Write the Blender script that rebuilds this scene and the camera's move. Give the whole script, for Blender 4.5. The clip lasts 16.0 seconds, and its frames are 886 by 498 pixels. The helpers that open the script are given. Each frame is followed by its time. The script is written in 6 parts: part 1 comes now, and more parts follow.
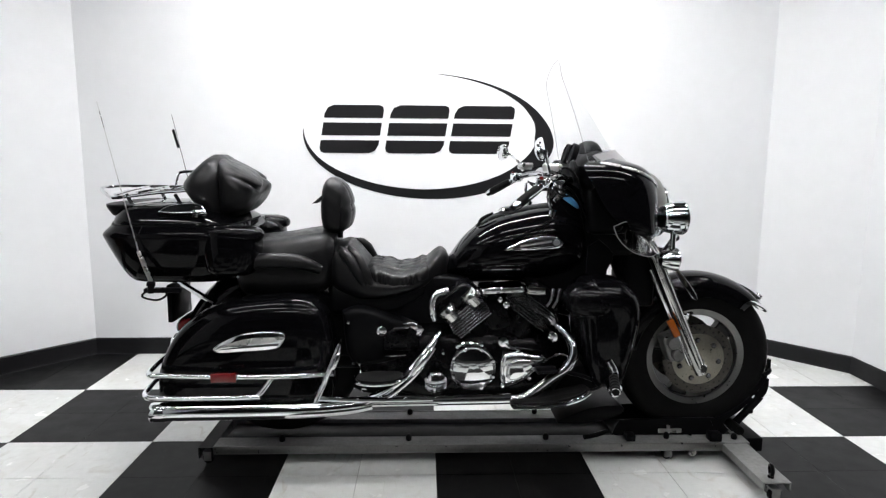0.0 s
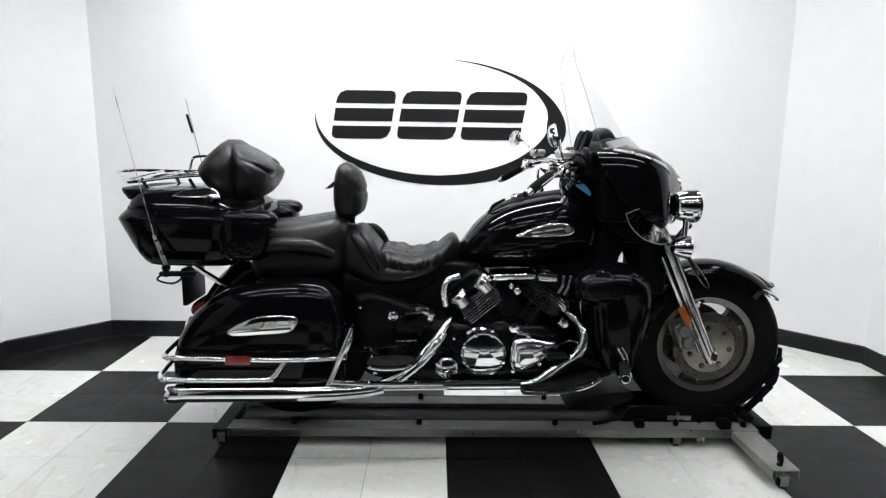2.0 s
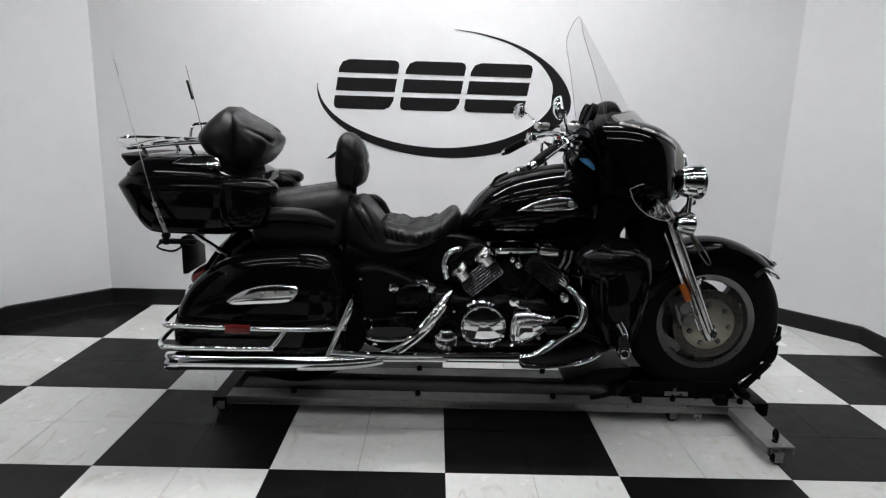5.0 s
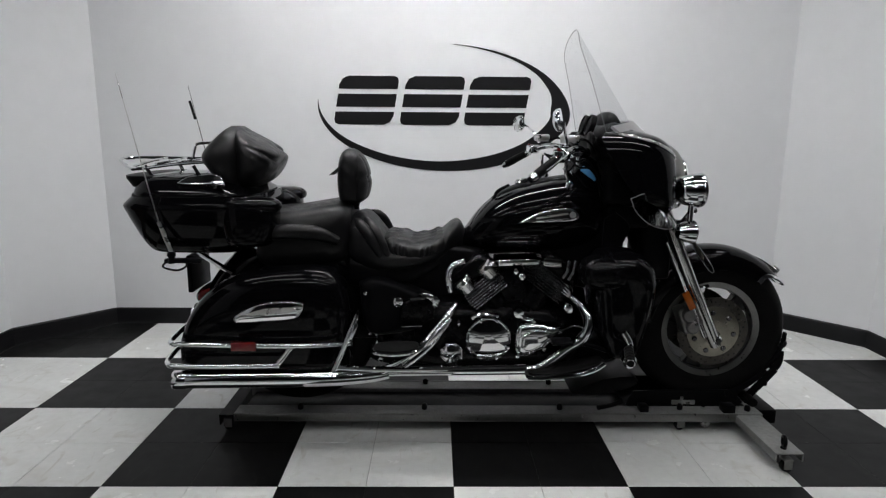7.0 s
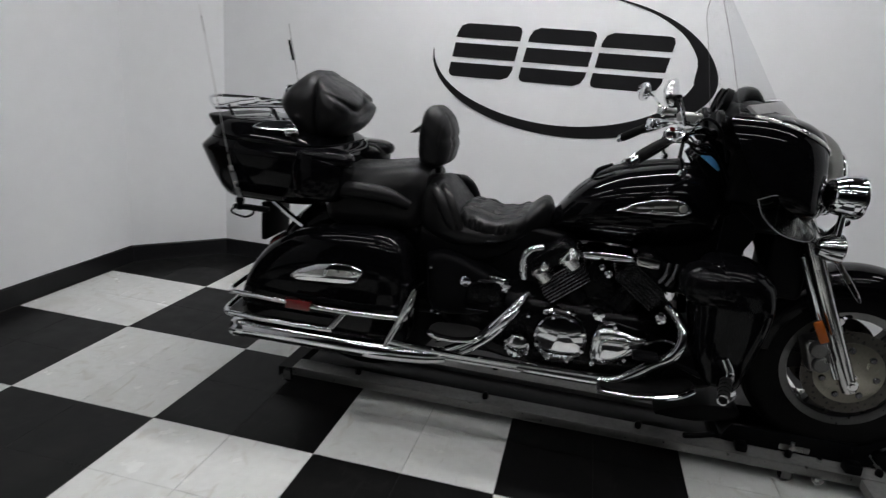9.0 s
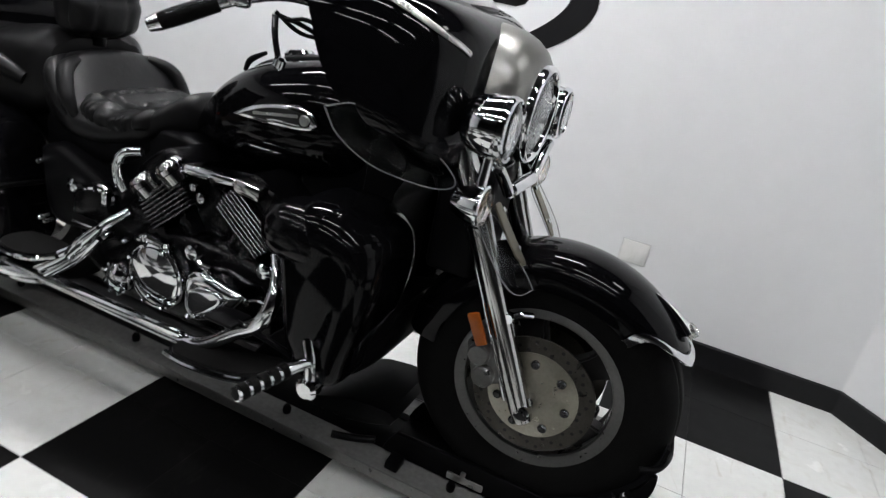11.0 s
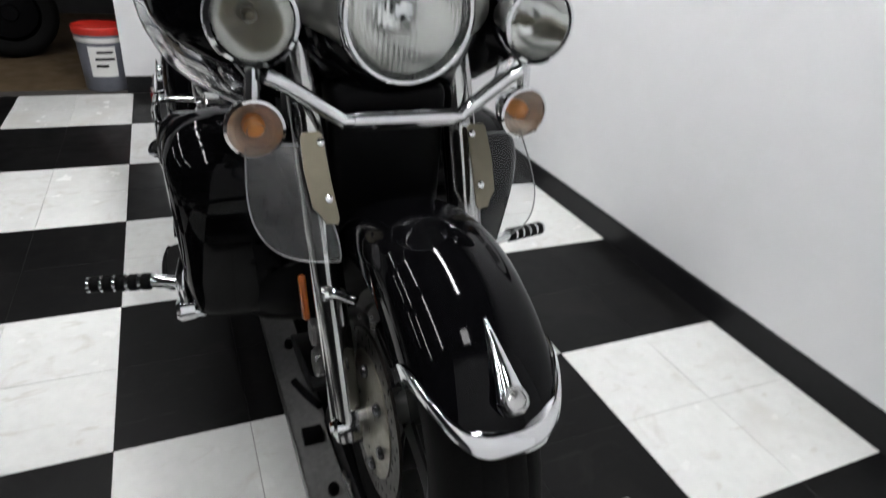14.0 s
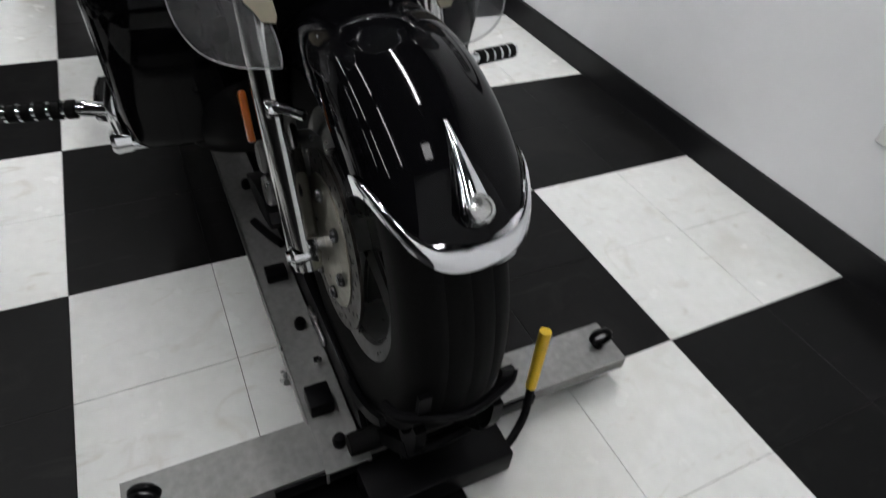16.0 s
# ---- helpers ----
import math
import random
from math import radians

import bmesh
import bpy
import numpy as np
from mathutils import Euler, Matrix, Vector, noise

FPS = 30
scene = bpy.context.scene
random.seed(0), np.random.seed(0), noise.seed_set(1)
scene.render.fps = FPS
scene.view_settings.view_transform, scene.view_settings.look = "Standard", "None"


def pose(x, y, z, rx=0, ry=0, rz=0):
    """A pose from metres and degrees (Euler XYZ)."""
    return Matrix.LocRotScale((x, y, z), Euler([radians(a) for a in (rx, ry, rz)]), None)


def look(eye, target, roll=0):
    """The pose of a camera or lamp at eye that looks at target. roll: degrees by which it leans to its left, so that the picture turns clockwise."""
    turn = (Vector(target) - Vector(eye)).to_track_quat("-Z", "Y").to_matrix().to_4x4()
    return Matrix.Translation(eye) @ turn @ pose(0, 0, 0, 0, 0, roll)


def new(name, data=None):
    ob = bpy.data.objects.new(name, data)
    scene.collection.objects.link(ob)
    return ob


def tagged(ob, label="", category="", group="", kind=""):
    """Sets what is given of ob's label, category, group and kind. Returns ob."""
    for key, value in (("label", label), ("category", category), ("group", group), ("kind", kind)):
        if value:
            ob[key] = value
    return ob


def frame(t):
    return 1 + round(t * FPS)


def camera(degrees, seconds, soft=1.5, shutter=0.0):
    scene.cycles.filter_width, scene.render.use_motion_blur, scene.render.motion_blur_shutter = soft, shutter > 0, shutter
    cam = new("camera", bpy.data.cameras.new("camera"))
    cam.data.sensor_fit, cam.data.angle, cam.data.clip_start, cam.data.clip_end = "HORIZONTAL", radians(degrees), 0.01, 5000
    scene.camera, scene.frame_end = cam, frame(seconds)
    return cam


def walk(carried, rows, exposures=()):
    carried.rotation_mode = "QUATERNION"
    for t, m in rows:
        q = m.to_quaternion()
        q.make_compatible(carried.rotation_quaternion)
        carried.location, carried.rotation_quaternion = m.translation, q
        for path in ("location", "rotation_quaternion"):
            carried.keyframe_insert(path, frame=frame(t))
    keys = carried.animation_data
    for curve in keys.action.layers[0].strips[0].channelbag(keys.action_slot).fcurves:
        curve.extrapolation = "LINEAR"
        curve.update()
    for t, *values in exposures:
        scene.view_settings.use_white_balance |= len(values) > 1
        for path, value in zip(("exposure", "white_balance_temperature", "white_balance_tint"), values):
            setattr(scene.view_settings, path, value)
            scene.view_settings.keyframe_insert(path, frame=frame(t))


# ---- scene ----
cam = camera(71.7, 16.0, soft=1.25, shutter=0.6)
PATH = [
    (0, (-0.051, -1.926, 1.214), (0.012, 0.052, 0.924), 0.4),
    (0.5, (-0.057, -1.928, 1.213), (0.001, 0.048, 0.911), 0.5),
    (1, (-0.054, -1.929, 1.214), (-0.019, 0.047, 0.908), 0.4),
    (1.5, (-0.057, -1.932, 1.213), (-0.03, 0.044, 0.901), 0.3),
    (2, (-0.058, -1.935, 1.214), (-0.027, 0.036, 0.88), 0.7),
    (2.5, (-0.055, -1.935, 1.212), (-0.009, 0.033, 0.859), 0.9),
    (3, (-0.056, -1.933, 1.203), (0.007, 0.03, 0.826), 1.3),
    (3.5, (-0.056, -1.93, 1.209), (0.013, 0.033, 0.832), 1.5),
    (4, (-0.056, -1.93, 1.204), (-0.006, 0.032, 0.819), 1.5),
    (4.5, (-0.057, -1.928, 1.205), (-0.006, 0.031, 0.805), 1.4),
    (5, (-0.061, -1.925, 1.203), (-0.03, 0.032, 0.788), 1.7),
    (7.5, (-0.07, -1.936, 1.219), (-0.046, 0.029, 0.846), 0.3),
    (8, (-0.115, -1.923, 1.228), (-0.083, 0.037, 0.831), 3.1),
    (8.5, (-0.031, -1.791, 1.21), (-0.242, 0.148, 0.768), -0.2),
    (9, (0.13, -1.655, 1.243), (-0.277, 0.227, 0.701), 4.9),
    (9.5, (0.301, -1.381, 1.179), (0.021, 0.535, 0.677), 4.4),
    (9.6, (0.362, -1.308, 1.164), (0.099, 0.615, 0.648), 3.5),
    (10, (0.594, -1.064, 1.197), (0.492, 0.874, 0.712), 4.2),
    (10.2, (0.737, -1.010, 1.169), (0.585, 0.913, 0.642), 6.6),
    (12.3, (1.553, -0.193, 1.227), (0.306, 1.147, 0.421), 10.2),
    (12.5, (1.551, -0.1, 1.196), (0.262, 1.216, 0.417), 11.3),
    (13, (1.613, 0.024, 1.207), (0.241, 1.214, 0.371), 9.8),
    (13.5, (1.78, 0.15, 1.178), (0.235, 1.094, 0.327), 9.4),
    (13.8, (1.801, 0.198, 1.171), (0.225, 1.040, 0.270), 8.1),
    (14, (1.803, 0.228, 1.148), (0.217, 0.975, 0.186), 5.2),
    (14.5, (1.811, 0.258, 1.137), (0.307, 1.01, 0.055), 6.1),
    (15, (1.799, 0.272, 1.108), (0.337, 0.964, -0.068), 4.4),
    (15.5, (1.784, 0.281, 1.084), (0.369, 0.963, -0.153), 5.8),
    (16, (1.78, 0.267, 1.051), (0.483, 1.009, -0.278), 6.6),
]
EXPOSURES = [(0.0, 0.38), (1.0, 0.38), (2.0, 0.40), (2.5, 0.41), (3.0, 0.35), (3.5, 0.18), (4.0, -0.02), (5.0, -0.29), (7.5, -0.57), (8.0, -0.60), (8.5, -0.63), (9.0, -0.63), (9.5, -0.58), (10.0, -0.30), (12.5, 0.0), (13.5, 0.0), (14.5, -0.09), (16.0, -0.31)]
walk(cam, [(t, look(eye, aim, roll)) for t, eye, aim, roll in PATH], EXPOSURES)
LAMP = 43.5         # brightness of the ceiling diffusers
WASH = 134.0         # and of the two that wash the back wall

# ---- world and lights ----
world = bpy.data.worlds.new("world")
scene.world = world
world.use_nodes = True
world.node_tree.nodes["Background"].inputs[0].default_value = (0.5, 0.52, 0.55, 1)
world.node_tree.nodes["Background"].inputs[1].default_value = 0.02


# ---- materials ----
def mat(name, base, rough=0.5, metal=0.0, coat=0.0, bump=0.0, bump_scale=200.0, vary=0.0, vary_scale=6.0,
        rough_vary=0.0, trans=0.0, ior=1.45, per_piece=0.0, emit=None, emit_power=0.0, spec=0.5, world=False, bump_detail=5.0):
    m = bpy.data.materials.new(name)
    m.use_nodes = True
    nt = m.node_tree
    b = nt.nodes["Principled BSDF"]
    b.inputs["Base Color"].default_value = (*base, 1)
    b.inputs["Roughness"].default_value = rough
    b.inputs["Metallic"].default_value = metal
    b.inputs["Coat Weight"].default_value = coat
    b.inputs["Coat Roughness"].default_value = 0.03
    b.inputs["Transmission Weight"].default_value = trans
    b.inputs["IOR"].default_value = ior
    b.inputs["Specular IOR Level"].default_value = spec
    src = nt.nodes.new("ShaderNodeNewGeometry").outputs["Position"] if world else nt.nodes.new("ShaderNodeTexCoord").outputs["Object"]

    def noise_node(scale, detail=4.0):
        n = nt.nodes.new("ShaderNodeTexNoise")
        n.inputs["Scale"].default_value = scale
        n.inputs["Detail"].default_value = detail
        nt.links.new(src, n.inputs["Vector"])
        return n

    if vary or per_piece:
        hsv = nt.nodes.new("ShaderNodeHueSaturation")
        hsv.inputs["Color"].default_value = (*base, 1)
        total = None
        if vary:
            n1, n2 = noise_node(vary_scale), noise_node(vary_scale * 9, 6.0)
            mix = nt.nodes.new("ShaderNodeMath")
            mix.operation = "MULTIPLY_ADD"
            nt.links.new(n2.outputs["Fac"], mix.inputs[0])
            mix.inputs[1].default_value = 0.5
            half = nt.nodes.new("ShaderNodeMath")
            half.operation = "MULTIPLY"
            nt.links.new(n1.outputs["Fac"], half.inputs[0])
            half.inputs[1].default_value = 0.5
            nt.links.new(half.outputs[0], mix.inputs[2])
            rng = nt.nodes.new("ShaderNodeMapRange")
            rng.inputs[1].default_value, rng.inputs[2].default_value = 0.3, 0.7
            rng.inputs[3].default_value, rng.inputs[4].default_value = 1 - vary, 1 + vary
            nt.links.new(mix.outputs[0], rng.inputs[0])
            total = rng.outputs[0]
        if per_piece:
            info = nt.nodes.new("ShaderNodeObjectInfo")
            r2 = nt.nodes.new("ShaderNodeMapRange")
            r2.inputs[3].default_value, r2.inputs[4].default_value = 1 - per_piece, 1 + per_piece
            nt.links.new(info.outputs["Random"], r2.inputs[0])
            if total is None:
                total = r2.outputs[0]
            else:
                mul = nt.nodes.new("ShaderNodeMath")
                mul.operation = "MULTIPLY"
                nt.links.new(total, mul.inputs[0])
                nt.links.new(r2.outputs[0], mul.inputs[1])
                total = mul.outputs[0]
        nt.links.new(total, hsv.inputs["Value"])
        nt.links.new(hsv.outputs[0], b.inputs["Base Color"])
    if rough_vary:
        n3 = noise_node(vary_scale * 3)
        rr = nt.nodes.new("ShaderNodeMapRange")
        rr.inputs[1].default_value, rr.inputs[2].default_value = 0.3, 0.7
        rr.inputs[3].default_value, rr.inputs[4].default_value = max(0.0, rough - rough_vary), rough + rough_vary
        nt.links.new(n3.outputs["Fac"], rr.inputs[0])
        nt.links.new(rr.outputs[0], b.inputs["Roughness"])
    if bump:
        n4 = noise_node(bump_scale, bump_detail)
        bp = nt.nodes.new("ShaderNodeBump")
        bp.inputs["Strength"].default_value = bump
        bp.inputs["Distance"].default_value = 0.004
        nt.links.new(n4.outputs["Fac"], bp.inputs["Height"])
        nt.links.new(bp.outputs[0], b.inputs["Normal"])
    if emit:
        b.inputs["Emission Color"].default_value = (*emit, 1)
        b.inputs["Emission Strength"].default_value = emit_power
    return m


M_WALL = mat("wall_paint", (0.78, 0.79, 0.80), 0.55, bump=0.12, bump_scale=90, vary=0.025, vary_scale=1.2, world=True)
M_CEIL = mat("ceiling_paint", (0.02, 0.02, 0.021), 0.9, bump=0.2, bump_scale=120, vary=0.03)
M_BASE = mat("baseboard_vinyl", (0.008, 0.008, 0.009), 0.4, vary=0.25, rough_vary=0.06, spec=0.3)
M_TILE_W = mat("white_tile", (0.72, 0.73, 0.71), 0.24, vary=0.07, vary_scale=3.5, rough_vary=0.04, bump=0.02, bump_scale=40, per_piece=0.02, world=True)
M_TILE_B = mat("black_tile", (0.0048, 0.0048, 0.005), 0.36, vary=0.2, vary_scale=4, rough_vary=0.05, bump=0.03, bump_scale=60, per_piece=0.10, spec=0.15, world=True)
M_GROUT = mat("tile_bed", (0.06, 0.055, 0.05), 0.8, vary=0.2)
M_SIGN = mat("sign_black", (0.009, 0.009, 0.010), 0.5, vary=0.1, spec=0.2)
M_GLOSS = mat("gloss_black_paint", (0.0025, 0.0025, 0.003), 0.045, vary=0.1, spec=0.15)
M_SATIN = mat("satin_black", (0.0035, 0.0035, 0.004), 0.36, vary=0.2, rough_vary=0.06, spec=0.08)
M_ENGINE = mat("black_engine_enamel", (0.0035, 0.0035, 0.004), 0.20, vary=0.2, bump=0.05, bump_scale=150, spec=0.15)
M_LEATHER = mat("black_leather", (0.007, 0.007, 0.0075), 0.37, bump=0.42, bump_scale=26, bump_detail=4.0, vary=0.25, vary_scale=14, rough_vary=0.08, spec=0.28)
M_RUBBER = mat("tyre_rubber", (0.006, 0.006, 0.006), 0.6, bump=0.1, bump_scale=300, vary=0.25, vary_scale=20, spec=0.07)
M_CHROME = mat("chrome", (0.78, 0.79, 0.80), 0.06, metal=1.0, rough_vary=0.02)
M_ALU = mat("cast_aluminium", (0.55, 0.55, 0.54), 0.30, metal=1.0, vary=0.1, rough_vary=0.08, bump=0.05)
M_DISC = mat("brake_steel", (0.36, 0.345, 0.29), 0.34, metal=1.0, vary=0.15, vary_scale=15, rough_vary=0.08)
M_DOLLY = mat("worn_steel_channel", (0.22, 0.22, 0.215), 0.52, metal=0.35, vary=0.25, vary_scale=8, rough_vary=0.12, bump=0.06, bump_scale=80)
M_GLASS = mat("clear_plastic", (0.997, 0.998, 1.0), 0.0, trans=1.0, ior=1.008)
M_SMOKE = mat("tinted_plastic", (0.9, 0.9, 0.9), 0.03, trans=1.0, ior=1.12)
M_LENS = mat("lamp_glass", (0.95, 0.96, 0.96), 0.02, trans=1.0, ior=1.2, bump=0.2, bump_scale=35, bump_detail=1.0)
M_REFLECTOR = mat("lamp_reflector", (0.84, 0.84, 0.82), 0.17, metal=1.0, bump=0.10, bump_scale=30)
M_AMBER = mat("amber_lens", (0.30, 0.075, 0.010), 0.25, coat=0.3, vary=0.15, vary_scale=50)
M_PEACH = mat("signal_glass", (1.0, 0.985, 0.96), 0.03, trans=1.0, ior=1.2, bump=0.15, bump_scale=60, bump_detail=1.0)
M_BOWL = mat("signal_bowl", (0.80, 0.74, 0.68), 0.25, metal=0.6, vary=0.12, vary_scale=60)
M_BULB = mat("amber_bulb", (0.70, 0.30, 0.09), 0.35, coat=0.3, vary=0.1, vary_scale=60)
M_RED = mat("red_reflector", (0.11, 0.010, 0.010), 0.2, coat=0.5, vary=0.2, vary_scale=60)
M_BLUE = mat("blue_tag", (0.08, 0.30, 0.62), 0.5, vary=0.05)
M_YELLOW = mat("yellow_grip", (0.75, 0.48, 0.02), 0.4, vary=0.08)
M_PLATE = mat("outlet_plastic", (0.78, 0.78, 0.76), 0.35, vary=0.02)
M_DARK = mat("dark_slot", (0.01, 0.01, 0.01), 0.6)
M_BROWN = mat("brown_floor", (0.12, 0.085, 0.05), 0.4, vary=0.3, vary_scale=3, rough_vary=0.1)
M_SHOP = mat("shop_wall", (0.05, 0.05, 0.052), 0.7, vary=0.2, vary_scale=1.5)
M_LID = mat("red_lid", (0.55, 0.03, 0.02), 0.4, vary=0.08)
M_PAIL = mat("grey_pail", (0.16, 0.17, 0.20), 0.45, vary=0.1)
M_TUBE = mat("lamp_diffuser", (0.9, 0.9, 0.9), 0.4, emit=(0.99, 0.985, 1.0), emit_power=LAMP)
M_PANEL = mat("small_panel_diffuser", (0.9, 0.9, 0.9), 0.4, emit=(0.99, 0.985, 1.0), emit_power=LAMP * 0.5)
M_WASH = mat("wall_washer_diffuser", (0.9, 0.9, 0.9), 0.4, emit=(0.99, 0.985, 1.0), emit_power=WASH)
M_GARNISH = mat("grey_garnish", (0.42, 0.42, 0.42), 0.28, metal=0.5, vary=0.1)
M_EDGE = mat("plastic_edge", (0.24, 0.245, 0.25), 0.15, vary=0.05)
M_CLEAR = mat("clear_deflector", (0.90, 0.91, 0.91), 0.0, trans=1.0, ior=1.12)
M_FIN = mat("fin_edge", (0.13, 0.13, 0.135), 0.26, metal=1.0, vary=0.2)
M_FIXTURE = mat("fixture_enamel", (0.7, 0.7, 0.7), 0.4, vary=0.03)
M_SPOKE = mat("dark_wheel_enamel", (0.022, 0.022, 0.022), 0.35, metal=0.3, vary=0.15)
M_RING = mat("drilled_disc_steel", (0.085, 0.080, 0.072), 0.32, metal=1.0, vary=0.2, vary_scale=20, rough_vary=0.08)
M_HOOD = mat("satin_chrome", (0.23, 0.23, 0.215), 0.34, metal=1.0, vary=0.06, rough_vary=0.03)
M_FORK = mat("fork_chrome", (0.50, 0.50, 0.49), 0.13, metal=1.0, vary=0.06, rough_vary=0.04)
M_LIP = mat("dull_rim_edge", (0.20, 0.20, 0.195), 0.34, metal=0.9, vary=0.15, vary_scale=14, rough_vary=0.08)
M_SHIELD = mat("black_shield_plastic", (0.0035, 0.0035, 0.004), 0.13, vary=0.15, rough_vary=0.03, spec=0.17)
M_FLUTE = mat("fluted_glass", (0.95, 0.96, 0.96), 0.02, trans=1.0, ior=1.24)


def flutes(m, scale, strength):
    """Upright ribs moulded into a lamp glass."""
    nt = m.node_tree
    tc = nt.nodes.new("ShaderNodeTexCoord")
    w = nt.nodes.new("ShaderNodeTexWave")
    w.bands_direction = "Y"
    w.inputs["Scale"].default_value = scale
    w.inputs["Distortion"].default_value = 0.6
    b = nt.nodes.new("ShaderNodeBump")
    b.inputs["Strength"].default_value = strength
    b.inputs["Distance"].default_value = 0.002
    nt.links.new(tc.outputs["Object"], w.inputs["Vector"])
    nt.links.new(w.outputs["Fac"], b.inputs["Height"])
    nt.links.new(b.outputs[0], nt.nodes["Principled BSDF"].inputs["Normal"])


flutes(M_FLUTE, 38.0, 0.28)
def thin_sheet(m, gloss, rough=0.02):
    """Turn m into a thin clear sheet: light passes straight, with a little gloss."""
    nt = m.node_tree
    out = nt.nodes["Material Output"]
    clear = nt.nodes.new("ShaderNodeBsdfTransparent")
    clear.inputs["Color"].default_value = (0.945, 0.947, 0.95, 1)
    shine = nt.nodes.new("ShaderNodeBsdfGlossy")
    shine.inputs["Roughness"].default_value = rough
    both_ways = nt.nodes.new("ShaderNodeMixShader")
    both_ways.inputs[0].default_value = gloss
    nt.links.new(clear.outputs[0], both_ways.inputs[1])
    nt.links.new(shine.outputs[0], both_ways.inputs[2])
    nt.links.new(both_ways.outputs[0], out.inputs["Surface"])


thin_sheet(M_GLASS, 0.02)
thin_sheet(M_SMOKE, 0.032, 0.25)
M_PLATED = mat("dull_fork_plate", (0.18, 0.165, 0.125), 0.36, metal=1.0, vary=0.1, rough_vary=0.05)
M_SEAM = mat("windshield_edge", (0.16, 0.16, 0.165), 0.3, vary=0.1)


def scuffed(m, tint, amount):
    """Scattered marks trodden into the tiles."""
    nt = m.node_tree
    b = nt.nodes["Principled BSDF"]
    pos = nt.nodes.new("ShaderNodeNewGeometry").outputs["Position"]
    old = b.inputs["Base Color"].links[0].from_socket
    fac = None
    for scale, lo, hi, stretch in ((9.0, 0.58, 0.74, (1, 1, 1)), (26.0, 0.62, 0.70, (1, 0.25, 1)), (2.2, 0.55, 0.75, (1, 1, 1))):
        mp = nt.nodes.new("ShaderNodeMapping")
        mp.inputs["Scale"].default_value = stretch
        mp.inputs["Rotation"].default_value = (0, 0, 0.5)
        n = nt.nodes.new("ShaderNodeTexNoise")
        n.inputs["Scale"].default_value = scale
        n.inputs["Detail"].default_value = 7.0
        n.inputs["Distortion"].default_value = 1.2
        nt.links.new(pos, mp.inputs["Vector"])
        nt.links.new(mp.outputs[0], n.inputs["Vector"])
        r = nt.nodes.new("ShaderNodeMapRange")
        r.inputs[1].default_value, r.inputs[2].default_value = lo, hi
        r.inputs[3].default_value, r.inputs[4].default_value = 0.0, amount
        nt.links.new(n.outputs["Fac"], r.inputs[0])
        if fac is None:
            fac = r.outputs[0]
        else:
            mx = nt.nodes.new("ShaderNodeMath")
            mx.operation = "MAXIMUM"
            nt.links.new(fac, mx.inputs[0])
            nt.links.new(r.outputs[0], mx.inputs[1])
            fac = mx.outputs[0]
    mix = nt.nodes.new("ShaderNodeMixRGB")
    mix.inputs[2].default_value = (*tint, 1)
    nt.links.new(fac, mix.inputs[0])
    nt.links.new(old, mix.inputs[1])
    nt.links.new(mix.outputs[0], b.inputs["Base Color"])


scuffed(M_TILE_W, (0.50, 0.47, 0.41), 0.42)
scuffed(M_TILE_B, (0.016, 0.0155, 0.015), 0.5)


# ---- shape helpers ----
CENTRED = ("motorcycle", "motorcycle_dolly")   # their parts are shaped about the centre line


def finish(name, bm, material, smooth=35.0):
    bmesh.ops.recalc_face_normals(bm, faces=bm.faces[:])
    me = bpy.data.meshes.new(name)
    bm.to_mesh(me)
    bm.free()
    me.materials.append(material)
    if smooth:
        for p in me.polygons:
            p.use_smooth = True
        me.set_sharp_from_angle(angle=radians(smooth))
    return me


def part(name, bm, material, parent=None, label="", smooth=35.0):
    ob = new(name, finish(name, bm, material, smooth))
    if parent is not None:
        ob.parent = parent
        if parent.type == "EMPTY":
            off = parent.location
            ob.location = (-off.x, 0.0 if parent.name in CENTRED else -off.y, -off.z)
    if label:
        tagged(ob, label)
    return ob


def root(name, loc, label, category, group="", kind=""):
    ob = new(name)
    ob.location = loc
    ob.empty_display_size = 0.1
    return tagged(ob, label, category, group, kind)


def loft(rings, closed=True, caps=True):
    """A skin over rings of equal point count."""
    bm = bmesh.new()
    vs = [[bm.verts.new(p) for p in r] for r in rings]
    n = len(rings[0])
    for a, b in zip(vs, vs[1:]):
        for i in range(n if closed else n - 1):
            j = (i + 1) % n
            bm.faces.new((a[i], a[j], b[j], b[i]))
    if caps and closed:
        bm.faces.new(vs[0][::-1])
        bm.faces.new(vs[-1])
    return bm


def smooth_path(pts, steps=6):
    """Catmull-Rom through the points."""
    p = [Vector(q) for q in pts]
    if len(p) < 3:
        return p
    ext = [2 * p[0] - p[1]] + p + [2 * p[-1] - p[-2]]
    out = []
    for i in range(1, len(ext) - 2):
        a, b, c, d = ext[i - 1:i + 3]
        for k in range(steps):
            t = k / steps
            out.append(0.5 * (2 * b + (c - a) * t + (2 * a - 5 * b + 4 * c - d) * t * t + (3 * b - a - 3 * c + d) * t ** 3))
    out.append(p[-1])
    return out


